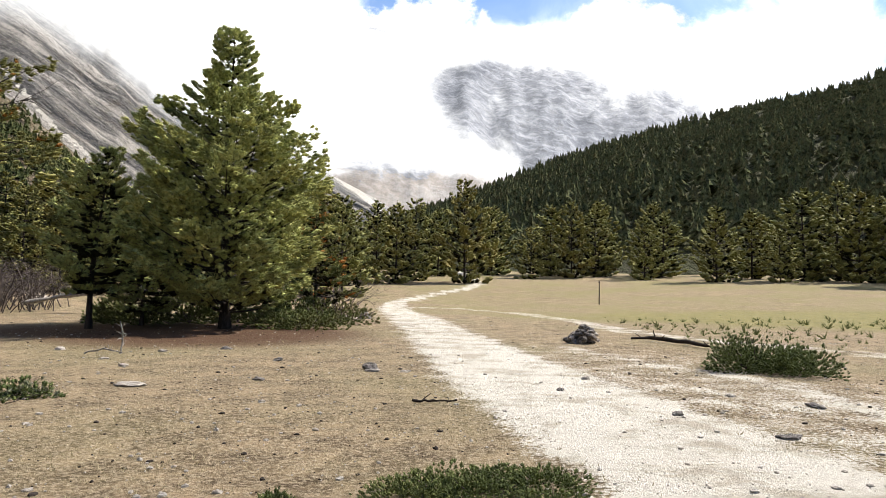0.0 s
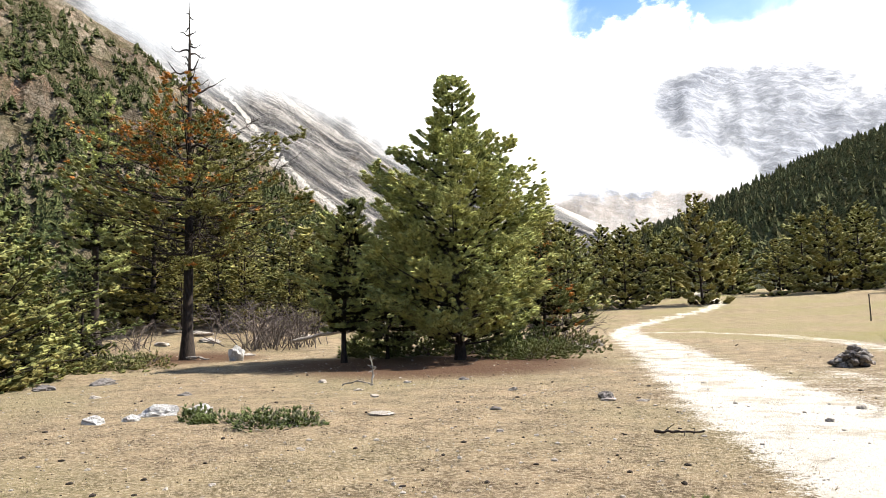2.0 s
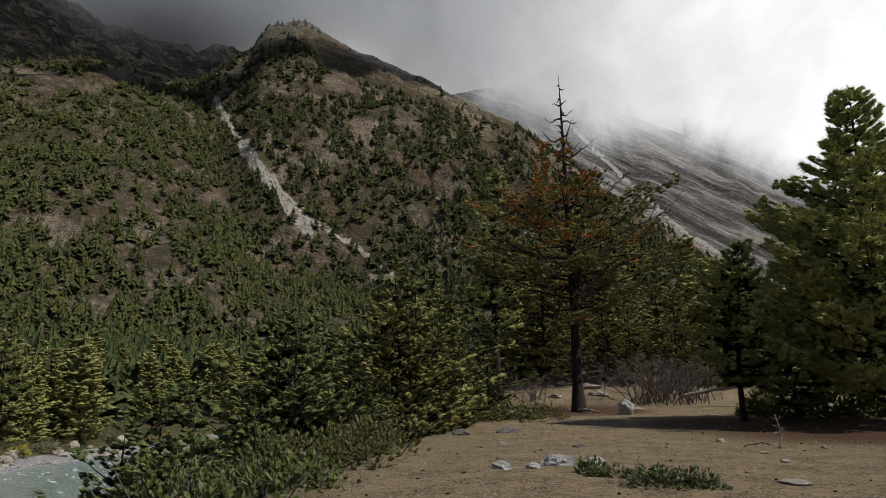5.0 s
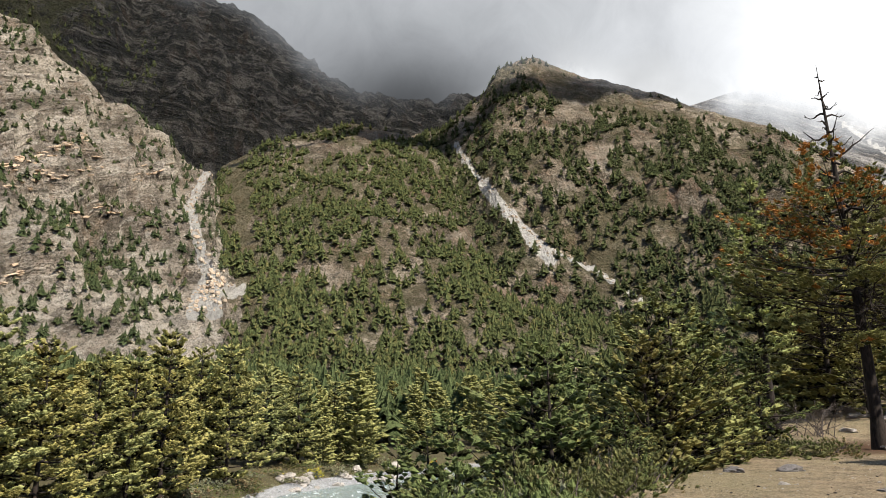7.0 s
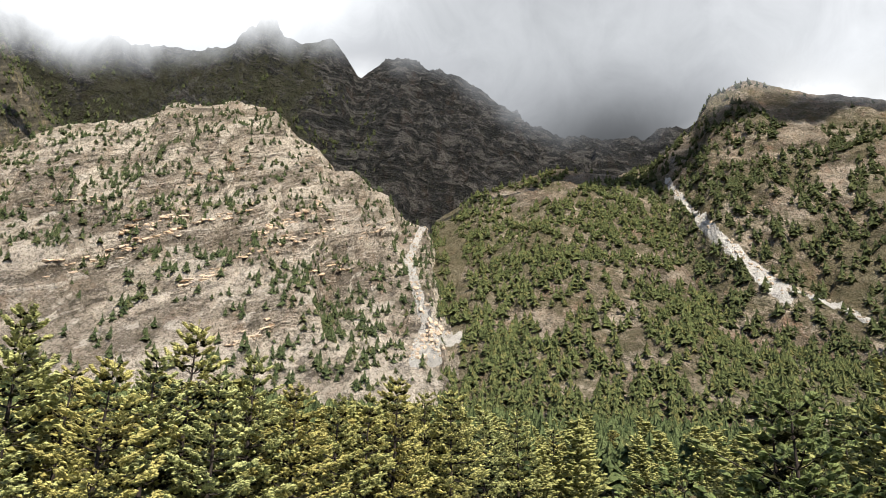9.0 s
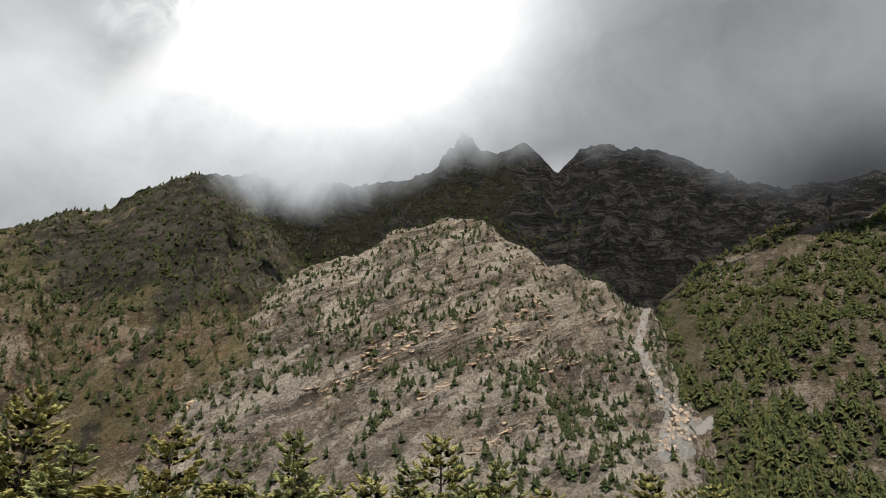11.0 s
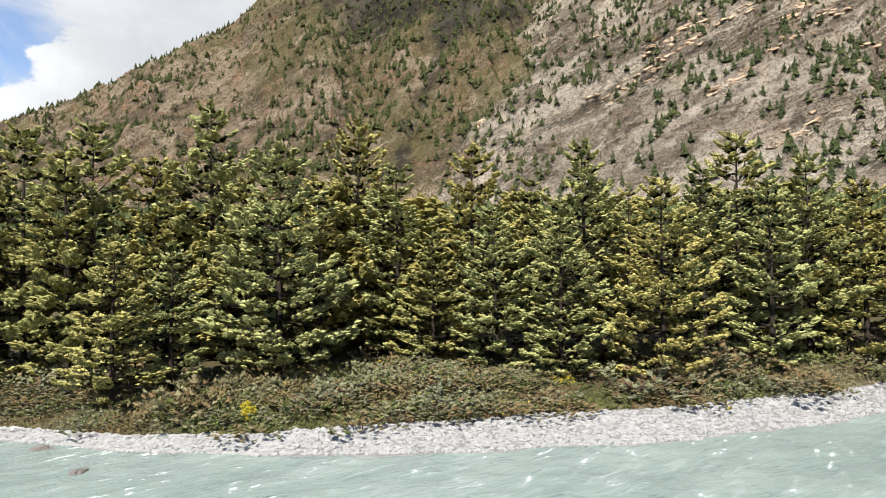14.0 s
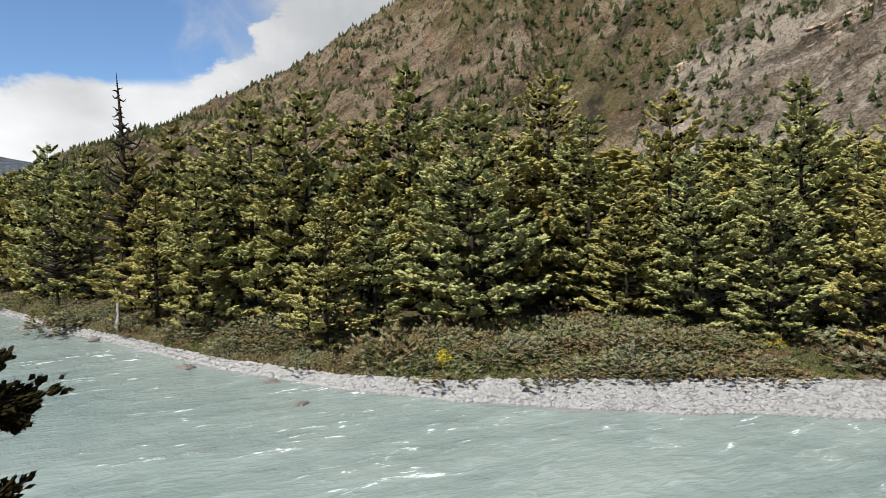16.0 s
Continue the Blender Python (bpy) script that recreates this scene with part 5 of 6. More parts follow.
thicket("valley_thicket", "dense green pine stand on the valley floor", scattered(125, 502, lambda g: (g.uniform(57, 98), 92 + 120 * g.random() ** 1.2, g.uniform(8, 13))), VALLEY, 521)
thicket("meadow_thicket", "dense dark pine stand behind the meadow", scattered(80, 503, lambda g: (g.uniform(9, 62), g.uniform(52, 105), g.uniform(6.5, 10.5))), PINE, 531)
forest("ridge_forest", "dense dark conifer forest on a long ridge", *wooded(forest_ridge, 4300, -42, 8, 0.035, 1.02, 10.5, 301, cut=-0.75, spread=0.8), RIDGE_PINE, 401, 0.30)
forest("spur_forest", "conifer forest with grassy gaps on a mountain spur", *wooded(right_spur, 3900, 27, 74, 0.0, 0.97, 11.0, 302, lambda h, s, up: -0.40 + 0.8 * smooth(0.5, 0.95, s) - 0.2 * smooth(60, 66, h), 0.012), FAR_PINE, 402)
forest("middle_forest", "dense pine forest on the middle spur", *wooded(mid_spur, 4000, 54, 93, 0.0, 1.0, 9.4, 303, lambda h, s, up: -0.20 + 0.6 * smooth(0.88, 1.0, s) * (h < 85) + 1.2 * np.exp(-((h - 90.6 + 0.25 * (22 - up)) / 0.8) ** 2) * (up > 13), 0.02), SPUR_PINE, 403)
forest("dome_pines", "scattered small pines on a rock dome", *wooded(dome, 1900, 86, 136, 0.0, 1.0, 7.0, 304, lambda h, s, up: 0.04 - 0.4 * smooth(114, 120, h) * smooth(0.7, 0.95, s) - 0.75 * np.exp(-((up - 15.2 + (h - 96) * 0.48) / 0.8) ** 2) * (h < 101) - 0.7 * np.exp(-((up - 19.5 - (h - 96) * 0.9) / 1.1) ** 2) * (h < 98), 0.016), FAR_PINE, 404, 0.32)
forest("dome_scrub", "dark little shrubs dotted over a rock dome", *wooded(dome, 1700, 87, 137, 0.0, 1.0, 4.0, 314, lambda h, s, up: 0.02, 0.03), FAR_PINE, 414, 0.6, 2, 3)
forest("hill_scrub", "dark little shrubs dotted over a tawny hillside", *wooded(left_hill, 3400, 120, 188, 0.0, 1.0, 5.2, 315, lambda h, s, up: -0.1, 0.03), FAR_PINE, 415, 0.5, 3, 3)
forest("hill_pines", "scattered pines on a tawny hillside", *wooded(left_hill, 4200, 118, 190, 0.0, 1.0, 8.0, 305, lambda h, s, up: 0.16 - 1.0 * np.exp(-((h - 142.5 + 1.04 * (up - 16)) / 1.5) ** 2) * (up > 11) - 0.6 * smooth(0.88, 0.96, s) - 0.70 * smooth(15, 21, up) * (h < 146), 0.016), FAR_PINE, 405, 0.3)
forest("crag_pines", "few small pines on high crags", *wooded(crags, 2200, 97, 136, 0.02, 0.60, 9.5, 306, lambda h, s, up: -0.1 + 0.5 * smooth(0.3, 0.7, s), 0.01), FAR_PINE, 406, 0.3)
forest("slab_forest", "dark forest along the foot of rock slabs", *wooded(slab_side, 2200, 2, 40, 0.02, 0.5, 15.0, 307, lambda h, s, up: -0.5 + 1.1 * smooth(0.1, 0.45, s), 0.006), FAR_PINE, 407, 0.3)


def valley_fill(n, lo, hi, near, far, seed):
    g = np.random.default_rng(seed)
    h, r = g.uniform(lo, hi, n), np.sqrt(g.uniform(near**2, far**2, n))
    x, y = polar(h, r)
    ok = (r > along_log(SHORE, h) + 30) & (ground_z(x, y) > -5.5)
    x, y, h = x[ok], y[ok], h[ok]
    tall = g.uniform(7, 13, len(x)) * (1 - 0.4 * smooth(145, 180, h))
    return np.stack([x, y, ground_z(x, y) - 0.2], -1), tall


forest("valley_forest", "thick mixed-green pine forest on the valley floor", *valley_fill(4800, 48, 192, 110, 380, 310), SPUR_PINE, 410, 0.36, 8, 5)


# ---- stones ----
def rock_mesh(name, seed, sx, sy, sz, mat, detail=3, rough=0.55, flat=0.0):
    """A weathered stone: a ball cut by a few planes and roughened."""
    g = np.random.default_rng(seed)
    bm = bmesh.new()
    bmesh.ops.create_icosphere(bm, subdivisions=detail, radius=1.0)
    cuts = [(Vector(g.normal(size=3)).normalized(), g.uniform(0.55, 0.85)) for _ in range(11)]
    for v in bm.verts:
        d = v.co.normalized()
        k = 1.0
        for nrm, off in cuts:
            c = d.dot(nrm)
            if c > 0.05:
                k = min(k, off / c)
        k *= 1 + rough * 0.5 * noise.fractal(d * 2.2 + Vector((seed * 1.7, 0, 0)), 0.8, 2.0, 4)
        v.co = Vector((d.x * k * sx, d.y * k * sy, d.z * k * sz * (1 - flat * (d.z < 0))))
    me = bpy.data.meshes.new(name)
    bm.to_mesh(me)
    bm.free()
    me.materials.append(mat)
    return me


def rock(name, label, x, y, sx, sy, sz, mat, seed, turn=0.0, sink=0.5, tip=0.0, group=""):
    z = float(ground_z(np.array([x]), np.array([y]))[0])
    ob = new(name, rock_mesh(name, seed, sx, sy, sz, mat))
    ob.matrix_basis = pose(x, y, z + sz * (0.6 - sink), tip, 0, turn)
    return tagged(ob, label, "rock", group)


rock("rock", "white lichen-grey boulder half sunk in turf", -8.75, 9.75, 0.36, 0.27, 0.19, WHITE_STONE, 21, 20, 0.55)
rock("rock", "small pale stone beside a white boulder", -8.15, 10.1, 0.26, 0.20, 0.17, WHITE_STONE, 2, 50, 0.5)
rock("rock", "flat pale slab sunk in the dry turf", -9.15, 8.75, 0.34, 0.20, 0.12, WHITE_STONE, 3, -30, 0.5)
rock("rock", "rounded pale stone on the turf", -8.75, 9.05, 0.18, 0.14, 0.12, WHITE_STONE, 4, 10, 0.5)
rock("rock", "upright pale angular boulder near a pine", -17.9, 24.4, 0.42, 0.32, 0.48, WHITE_STONE, 5, 40, 0.35, 12)
rock("rock", "grey stone in the grass below a pine", -15.9, 13.5, 0.34, 0.25, 0.18, DARK_STONE, 6, 0)
rock("rock", "brown mossy stone in the grass", -15.4, 14.9, 0.42, 0.3, 0.18, DARK_STONE, 7, 80)
rock("rock", "flat grey slab lying on the meadow", -4.7, 10.3, 0.24, 0.17, 0.06, PALE_STONE, 8, 25)
rock("rock", "brown stone with a pale one in front, on the turf", -1.32, 12.9, 0.17, 0.14, 0.13, DARK_STONE, 9, 0)
rock("rock", "pale flat stone on the turf", -1.25, 12.6, 0.16, 0.1, 0.05, PALE_STONE, 10, 0)
rock("rock", "pale flat stone on the turf", -0.65, 12.6, 0.14, 0.08, 0.05, PALE_STONE, 11, 0)
rock("rock", "dark flat stone at the edge of the dirt track", 3.85, 7.4, 0.17, 0.11, 0.05, DARK_STONE, 12, 10)
rock("rock", "small grey stone on the dirt track", 3.05, 8.6, 0.12, 0.09, 0.06, DARK_STONE, 13, 60)
rock("rock", "pale stone near a juniper", -4.0, 29.6, 0.5, 0.3, 0.22, PALE_STONE, 14, 0)
rock("rock", "dark boulder beside a low juniper", -3.6, 31.0, 0.45, 0.4, 0.35, DARK_STONE, 15, 30)
for k, (x, y, s) in enumerate(((-24.5, 31.0, 0.8), (-26.5, 32.5, 1.0), (-28.5, 33.0, 0.9), (-23.0, 33.5, 0.7), (-26.0, 29.0, 0.6), (-19.5, 27.5, 0.5), (-21.5, 36.0, 0.8))):
    rock("rock", "pale flat outcrop stone under the pines", x, y, s, s * 0.6, s * 0.28, PALE_STONE, 30 + k, 40 * k, group="outcrop stones")
for k, (x, y, s) in enumerate(((-6.4, 15.6, 0.10), (-5.2, 16.4, 0.12), (-6.9, 13.9, 0.09), (-3.4, 14.2, 0.11), (-8.9, 15.8, 0.13), (-3.0, 11.3, 0.10), (-5.9, 12.6, 0.08), (1.9, 10.6, 0.07), (2.6, 11.9, 0.09), (5.3, 9.5, 0.12), (4.4, 10.2, 0.08), (-10.5, 12.5, 0.14), (-12.4, 11.8, 0.12), (8.9, 13.2, 0.15), (-2.4, 9.2, 0.06))):
    rock("rock", "small loose stone lying on the meadow", x, y, s * 1.3, s, s * 0.6, (PALE_STONE, DARK_STONE)[k % 2], 60 + k, 35 * k, group="loose stones")

# the cairn
cairn = tagged(new("cairn"), "heap of dark and pale stones beside the track", "cairn")
cairn.matrix_basis = spot(-12.1, 20.3)
g = np.random.default_rng(8)
for k in range(60):
    lev = k / 60
    a, q = g.uniform(0, 6.28), (1 - lev) ** 0.7 * g.uniform(0.15, 1.0)
    s = g.uniform(0.07, 0.16)
    st = part("stone", rock_mesh("stone", 100 + k, s * 1.25, s, s * 0.7, (DARK_STONE, DARK_STONE, PALE_STONE)[k % 3], 2), cairn)
    st.matrix_basis = pose(np.cos(a) * q * 0.66, np.sin(a) * q * 0.5, 0.05 + lev * 0.48, g.uniform(-20, 20), g.uniform(-20, 20), g.uniform(0, 360))


def cobble_meshes(name, mat, count, seed):
    out = []
    for k in range(count):
        g = np.random.default_rng(seed + k)
        bm = bmesh.new()
        bmesh.ops.create_icosphere(bm, subdivisions=1, radius=1.0)
        for v in bm.verts:
            v.co = Vector((v.co.x * g.uniform(0.8, 1.25), v.co.y * g.uniform(0.65, 1.0), v.co.z * g.uniform(0.45, 0.7)))
        me = bpy.data.meshes.new(name)
        bm.to_mesh(me)
        bm.free()
        me.materials.append(mat)
        out.append(me)
    return out


def joined_stones(meshes, xs, ys, zs, size, seed):
    g = np.random.default_rng(seed)
    base = [np.array([v.co for v in me.vertices]) for me in meshes]
    tris = np.array([p.vertices[:] for p in meshes[0].polygons])
    n, k = len(xs), len(base[0])
    pick = np.array(base)[g.integers(0, len(base), n)] * size[:, None, None]
    a = g.uniform(0, 6.28, n)
    c, s = np.cos(a)[:, None], np.sin(a)[:, None]
    v = np.stack([pick[..., 0] * c - pick[..., 1] * s + xs[:, None], pick[..., 0] * s + pick[..., 1] * c + ys[:, None], pick[..., 2] + zs[:, None]], -1)
    f = tris[None] + (np.arange(n) * k)[:, None, None]
    return v.reshape(-1, 3), f.reshape(-1, 3)


# ---- the cobble bar along the far shore ----
COBBLE = stone_material("river_cobble", (0.25, 0.248, 0.240), (0.62, 0.615, 0.60), (0.20, 0.197, 0.19))
# darker gravel that shows in the gaps between the cobbles
DARK_GRAVEL = stone_material("wet_gravel", (0.10, 0.098, 0.093), (0.34, 0.33, 0.315), (0.20, 0.195, 0.185))
heads = np.arange(70, 186, 0.8)
s5 = np.linspace(0, 1, 7)
hh, ss = np.meshgrid(heads, s5, indexing="ij")
rr = along_log(SHORE, hh) - 0.5 + (along(BAR, hh) + 0.6) * ss
xx, yy = polar(hh, rr)
bar = new("cobble_bar", mesh_of("cobble_bar", np.stack([xx, yy, ground_z(xx, yy) + 0.03], -1).reshape(-1, 3), grid_faces(*hh.shape), [DARK_GRAVEL], smooth=True))
tagged(bar, "pale cobble bar along the far river bank", "river bank", kind="structure")
g = np.random.default_rng(90)
kinds = cobble_meshes("stone", COBBLE, 8, 900)
n = 14000
ch = 72 + 113 * g.random(n)
cr = along_log(SHORE, ch) - 0.25 + (along(BAR, ch) + 0.35) * g.random(n)
cx, cy = polar(ch, cr)
cz = ground_z(cx, cy) + 0.04
big = 0.070 + 0.10 * g.random(n) ** 2 + 0.11 * (g.random(n) < 0.05)
near_part = (ch > 122) & (ch < 146) & (big > 0.10)
first = np.where(near_part)[0][:300]
rest = np.setdiff1d(np.arange(n), first)
tagged(part("cobbles", mesh_of("cobbles", *joined_stones(kinds, cx[rest], cy[rest], cz[rest], big[rest], 91), [COBBLE]), bar), kind="stuff")
for k in first:
    st = part("stone", kinds[k % len(kinds)], bar)
    st.matrix_basis = Matrix.LocRotScale((cx[k], cy[k], cz[k]), Euler((g.uniform(-0.3, 0.3), g.uniform(-0.3, 0.3), g.uniform(0, 6.28))), (big[k], big[k], big[k]))

# pale stones on the eroded bank
prng = random.Random(77)
for k in range(26):
    head = prng.uniform(75.5, 85.5)
    x, y = (float(v) for v in polar(head, float(along_log(SHORE, head)) + prng.uniform(-0.3, 5.5)))
    s = 0.3 + 0.8 * prng.random() ** 2
    rock("bank_rock", "pale broken rock on the eroded far bank", x, y, s * 1.3, s, s * 0.8, PALE_STONE, 430 + k, prng.uniform(0, 360), 0.3, prng.uniform(-20, 20), "rocks on the eroded bank")
# boulders in the shallows
for k, (head, off, s) in enumerate(((182.5, -3.5, 1.0), (181.0, -1.5, 0.8), (172.0, -2.2, 0.5), (165.5, -1.5, 0.45), (163.0, -4.5, 0.4), (178.5, -0.5, 0.6))):
    r = float(along_log(SHORE, head)) + off
    x, y = polar(head, r)
    ob = new("boulder", rock_mesh("boulder", 200 + k, s * 1.4, s, s * 0.6, DARK_STONE))
    ob.matrix_basis = pose(float(x), float(y), WATER - 0.05, 0, 0, 50 * k)
    tagged(ob, "wet dark boulder standing in the river", "rock", "boulders in the river")

# ---- ledges and fallen blocks on the mountain sides ----
LEDGE = stone_material("ledge_rock", (0.24, 0.185, 0.13), (0.60, 0.50, 0.38), (0.52, 0.33, 0.18))
lrng = np.random.default_rng(640)


def slab_shape():
    """A broken slab: squared off, its faces uneven."""
    v, f = ball(2)
    v = np.sign(v) * np.abs(v) ** 0.42 * (1 + lrng.normal(0, 0.11, (len(v), 1)))
    return v * (1 + 0.35 * v[:, 0:1] * lrng.uniform(-1, 1)) * np.array((1.0, 1.0, 0.8)), f


BLOCKS = [slab_shape()[0] for k in range(7)]
BLOCK_FACES = slab_shape()[1]


def on_slope(slope, head, up):
    """The place on a mountain side that stands at an angle over the horizon."""
    s = np.linspace(0.0, 1.0, 240)
    x, y, z = slope.at(np.full(240, head), s)
    e = np.degrees(np.arctan2(z - 1.6, np.hypot(x, y)))
    k = int(np.argmax(e >= up)) if (e >= up).any() else 239
    return np.array((x[k], y[k], z[k]))


def blocks(name, label, category, places, kind=""):
    """Rough blocks, each with its place, turn and sizes, joined into one ledge."""
    verts, faces = [], []
    for k, (at, turn, slant, size) in enumerate(places):
        m = np.array(Euler((0, slant, turn)).to_matrix())
        verts.append((BLOCKS[int(lrng.integers(7))] * np.array(size)) @ m.T + at)
        faces.append(BLOCK_FACES + k * len(BLOCKS[0]))
    if kind:
        return tagged(new(name, mesh_of(name, np.concatenate(verts), np.concatenate(faces), [LEDGE])), label, category, "", kind)
    ledge = tagged(new(name), label, category, "ledges on the rock dome")
    for v in verts:
        part("block", mesh_of("block", v, BLOCK_FACES, [LEDGE]), ledge)
    return ledge


for (h0, e0), (h1, e1), count, thick in (((107.0, 17.9), (101.6, 21.1), 15, 1.5), ((108.0, 16.3), (100.5, 19.1), 15, 1.3), ((117.2, 15.6), (107.5, 20.2), 20, 1.3), ((117.3, 16.9), (113.0, 18.8), 11, 1.2), ((112.3, 13.4), (109.4, 14.8), 8, 1.4),
                                         ((107.8, 8.9), (104.8, 10.5), 7, 1.2), ((98.1, 18.3), (95.6, 19.3), 6, 1.1), ((102.5, 15.0), (99.0, 15.8), 6, 1.2), ((122.0, 13.0), (116.0, 15.8), 10, 1.0), ((124.0, 17.5), (118.0, 20.0), 8, 0.9), ((131.4, 12.2), (129.8, 14.0), 6, 2.0), ((113.0, 21.5), (108.0, 23.6), 9, 0.9)):
    row = []
    for q in np.linspace(0, 1, count * 2):
        q = q + lrng.normal(0, 0.03)
        at = on_slope(dome, h0 + (h1 - h0) * q, e0 + (e1 - e0) * q + lrng.normal(0, 0.22))
        nxt = on_slope(dome, h1, e1) - on_slope(dome, h0, e0)
        row.append((at + np.array((*(at[:2] / np.hypot(*at[:2]) * 1.3), -0.2)), math.atan2(nxt[1], nxt[0]) + lrng.normal(0, 0.10), -math.atan2(nxt[2], math.hypot(nxt[0], nxt[1])) * 0.8 + lrng.normal(0, 0.05), (lrng.uniform(1.2, 4.2), lrng.uniform(1.5, 2.3), thick * lrng.uniform(0.25, 0.75))))
    blocks("rock_ledge", "pale orange-grey rock ledge slanting across a mountain side", "rock", row)
for name, slope, count in (("chute_blocks", dome, 230), ("gully_blocks", right_spur, 130)):
    row = []
    while len(row) < count:
        wide, line = slope.scree[int(lrng.integers(len(slope.scree)))]
        k = int(lrng.integers(len(line) - 1))
        q = lrng.random()
        h, e = line[k][0] + (line[k + 1][0] - line[k][0]) * q + lrng.normal(0, wide * 0.7), line[k][1] + (line[k + 1][1] - line[k][1]) * q
        s = 0.35 + 0.9 * lrng.random() ** 2
        row.append((on_slope(slope, h, e), lrng.uniform(0, 6.28), lrng.normal(0, 0.2), (s, s, s)))
    blocks(name, "pale fallen blocks in a scree chute", "rocks", row, "stuff")

# ---- shrubs ----
place(bush("juniper_bush", "rounded dense juniper bush on the open meadow", 31, 1.15, 0.85, 0.80, 2600, 8, 0.085, lumps=14, width=0.08), spot(-26.4, 15.0, -26))
place(bush("juniper_bush", "low spreading green juniper close by", 32, 0.85, 0.5, 0.20, 2600, 8, 0.042, lumps=12, width=0.08), spot(-3.6, 5.35, 0, 1.0, 0.0))
place(bush("juniper_bush", "small juniper tuft in the turf", 33, 0.2, 0.18, 0.14, 200, 8, 0.045, lumps=3, width=0.1, twigs=4), spot(13.0, 5.2))
place(bush("juniper_bush", "low straggling juniper beside white boulders", 34, 1.0, 0.5, 0.36, 560, 7, 0.09, lumps=7, twigs=26, mats=(JUNIPER, SCRUB), mixed=0.3), spot(35.2, 10.9, 0))
place(bush("juniper_bush", "small green juniper beside a white boulder", 35, 0.4, 0.35, 0.30, 280, 7, 0.08, lumps=3, twigs=8), spot(39.2, 11.9, 0))
place(bush("juniper_bush", "wide low juniper spreading beside a big pine", 36, 2.5, 1.9, 0.95, 1100, 8, 0.15, lumps=10, twigs=20), spot(11.2, 25.4, 0))
place(bush("juniper_bush", "juniper with reddish dry patches beside a big pine", 37, 1.7, 2.0, 1.3, 700, 8, 0.16, lumps=6, mats=(JUNIPER, SCRUB), mixed=0.35, twigs=20), spot(9.0, 28.6, 0))
place(bush("juniper_bush", "dark low juniper between a pine and the meadow edge", 39, 2.4, 1.4, 0.75, 700, 8, 0.16, lumps=7, mats=(JUNIPER, SCRUB), mixed=0.4, twigs=24), spot(44.5, 29.0, 30))
for k, (head, r, wide, tall) in enumerate(((13.6, 28.4, 1.9, 1.1), (17.2, 28.8, 2.2, 1.5), (20.8, 28.2, 2.0, 1.3), (23.4, 29.4, 2.2, 1.5), (26.6, 29.8, 1.6, 1.0))):
    place(bush("juniper_bush", "dark dense juniper in the shade under pines", 410 + k, wide, 1.2, tall, 520, 9, 0.2, lumps=7, twigs=10, width=0.07, group="junipers under the pines"), spot(head, r, 30 * k))
kinds_j = []
for k, (head, r, size) in enumerate(((64.5, 12.2, 1.0), (62.0, 13.4, 1.25), (59.5, 15.6, 1.3), (57.0, 17.5, 1.35), (66.8, 11.2, 1.1), (69.5, 10.8, 1.0), (61.0, 17.0, 1.7), (64.0, 15.5, 1.7), (67.5, 14.5, 1.7), (55.2, 20.5, 1.4), (72.5, 12.5, 1.3), (52.6, 24.5, 1.3), (58.5, 21.0, 1.8), (71.0, 16.0, 1.8), (65.5, 20.0, 2.0), (49.5, 27.5, 1.2), (75.5, 14.5, 1.5))):
    if k < 3:
        kinds_j.append(place(bush("juniper_bush", "dense juniper on the edge of the terrace", 300 + k, 1.15, 1.0, 1.15, 650, 8, 0.13, lumps=8, twigs=14, width=0.1, mats=(JUNIPER, SCRUB), mixed=0.12, group="junipers along the terrace edge"), spot(head, r, 40 * k, size)))
    else:
        copy_thing(kinds_j[k % 3], spot(head, r, 47 * k, size, 0.15))
for k, (head, r, hgt) in enumerate(((35.0, 37.5, 3.4), (31.0, 38.0, 3.2), (33.2, 41.0, 3.0), (37.0, 43.0, 2.8), (9.2, 34.0, 2.6), (47.8, 33.0, 2.0), (34.2, 36.6, 2.4), (32.4, 39.0, 2.6), (43.5, 38.0, 2.2))):
    place(bare_shrub("bare_shrub", "leafless grey thicket of dead branches", 330 + k, hgt * 0.8, hgt * 0.8, 26, thick=0.024), spot(head, r, 60 * k))

# scrub along the far bank: olive, rust and yellow bushes
SCRUBS = [bush("bank_shrub", "olive-brown shrub on the far river bank", 350 + k, 1.3, 1.1, 0.95, 150, 5, 0.21, lumps=7, twigs=5, width=0.08, mats=((SCRUB, JUNIPER), (JUNIPER, SCRUB), (SCRUB, RUSSET), (SCRUB, YELLOW))[k], mixed=(0.3, 0.4, 0.30, 0.02)[k], group="shrubs on the far bank") for k in range(4)]
brng, seen = random.Random(17), set()
for k in range(260):
    head = brng.uniform(78, 185)
    off = float(along(BAR, head)) + brng.uniform(0.5, 8.5)
    r = float(along_log(SHORE, head)) + off
    m = spot(head, r, brng.uniform(0, 360), brng.uniform(0.8, 1.75), 0.15, brng.uniform(0.6, 1.0))
    kind = brng.choice((0, 0, 1, 1, 2, 3))
    if kind in seen:
        copy_thing(SCRUBS[kind], m)
    else:
        seen.add(kind)
        place(SCRUBS[kind], m)
g = np.random.default_rng(375)
n = 16000
bh = 76 + 110 * g.random(n)
bu = along(BAR, bh) + 0.2 + 11 * g.random(n) ** 1.3
bx, by = polar(bh, along_log(SHORE, bh) + bu)
tone = fractal(bx * 0.25, by * 0.25, 3, 0.5, 61)
heath = Leaves(376)
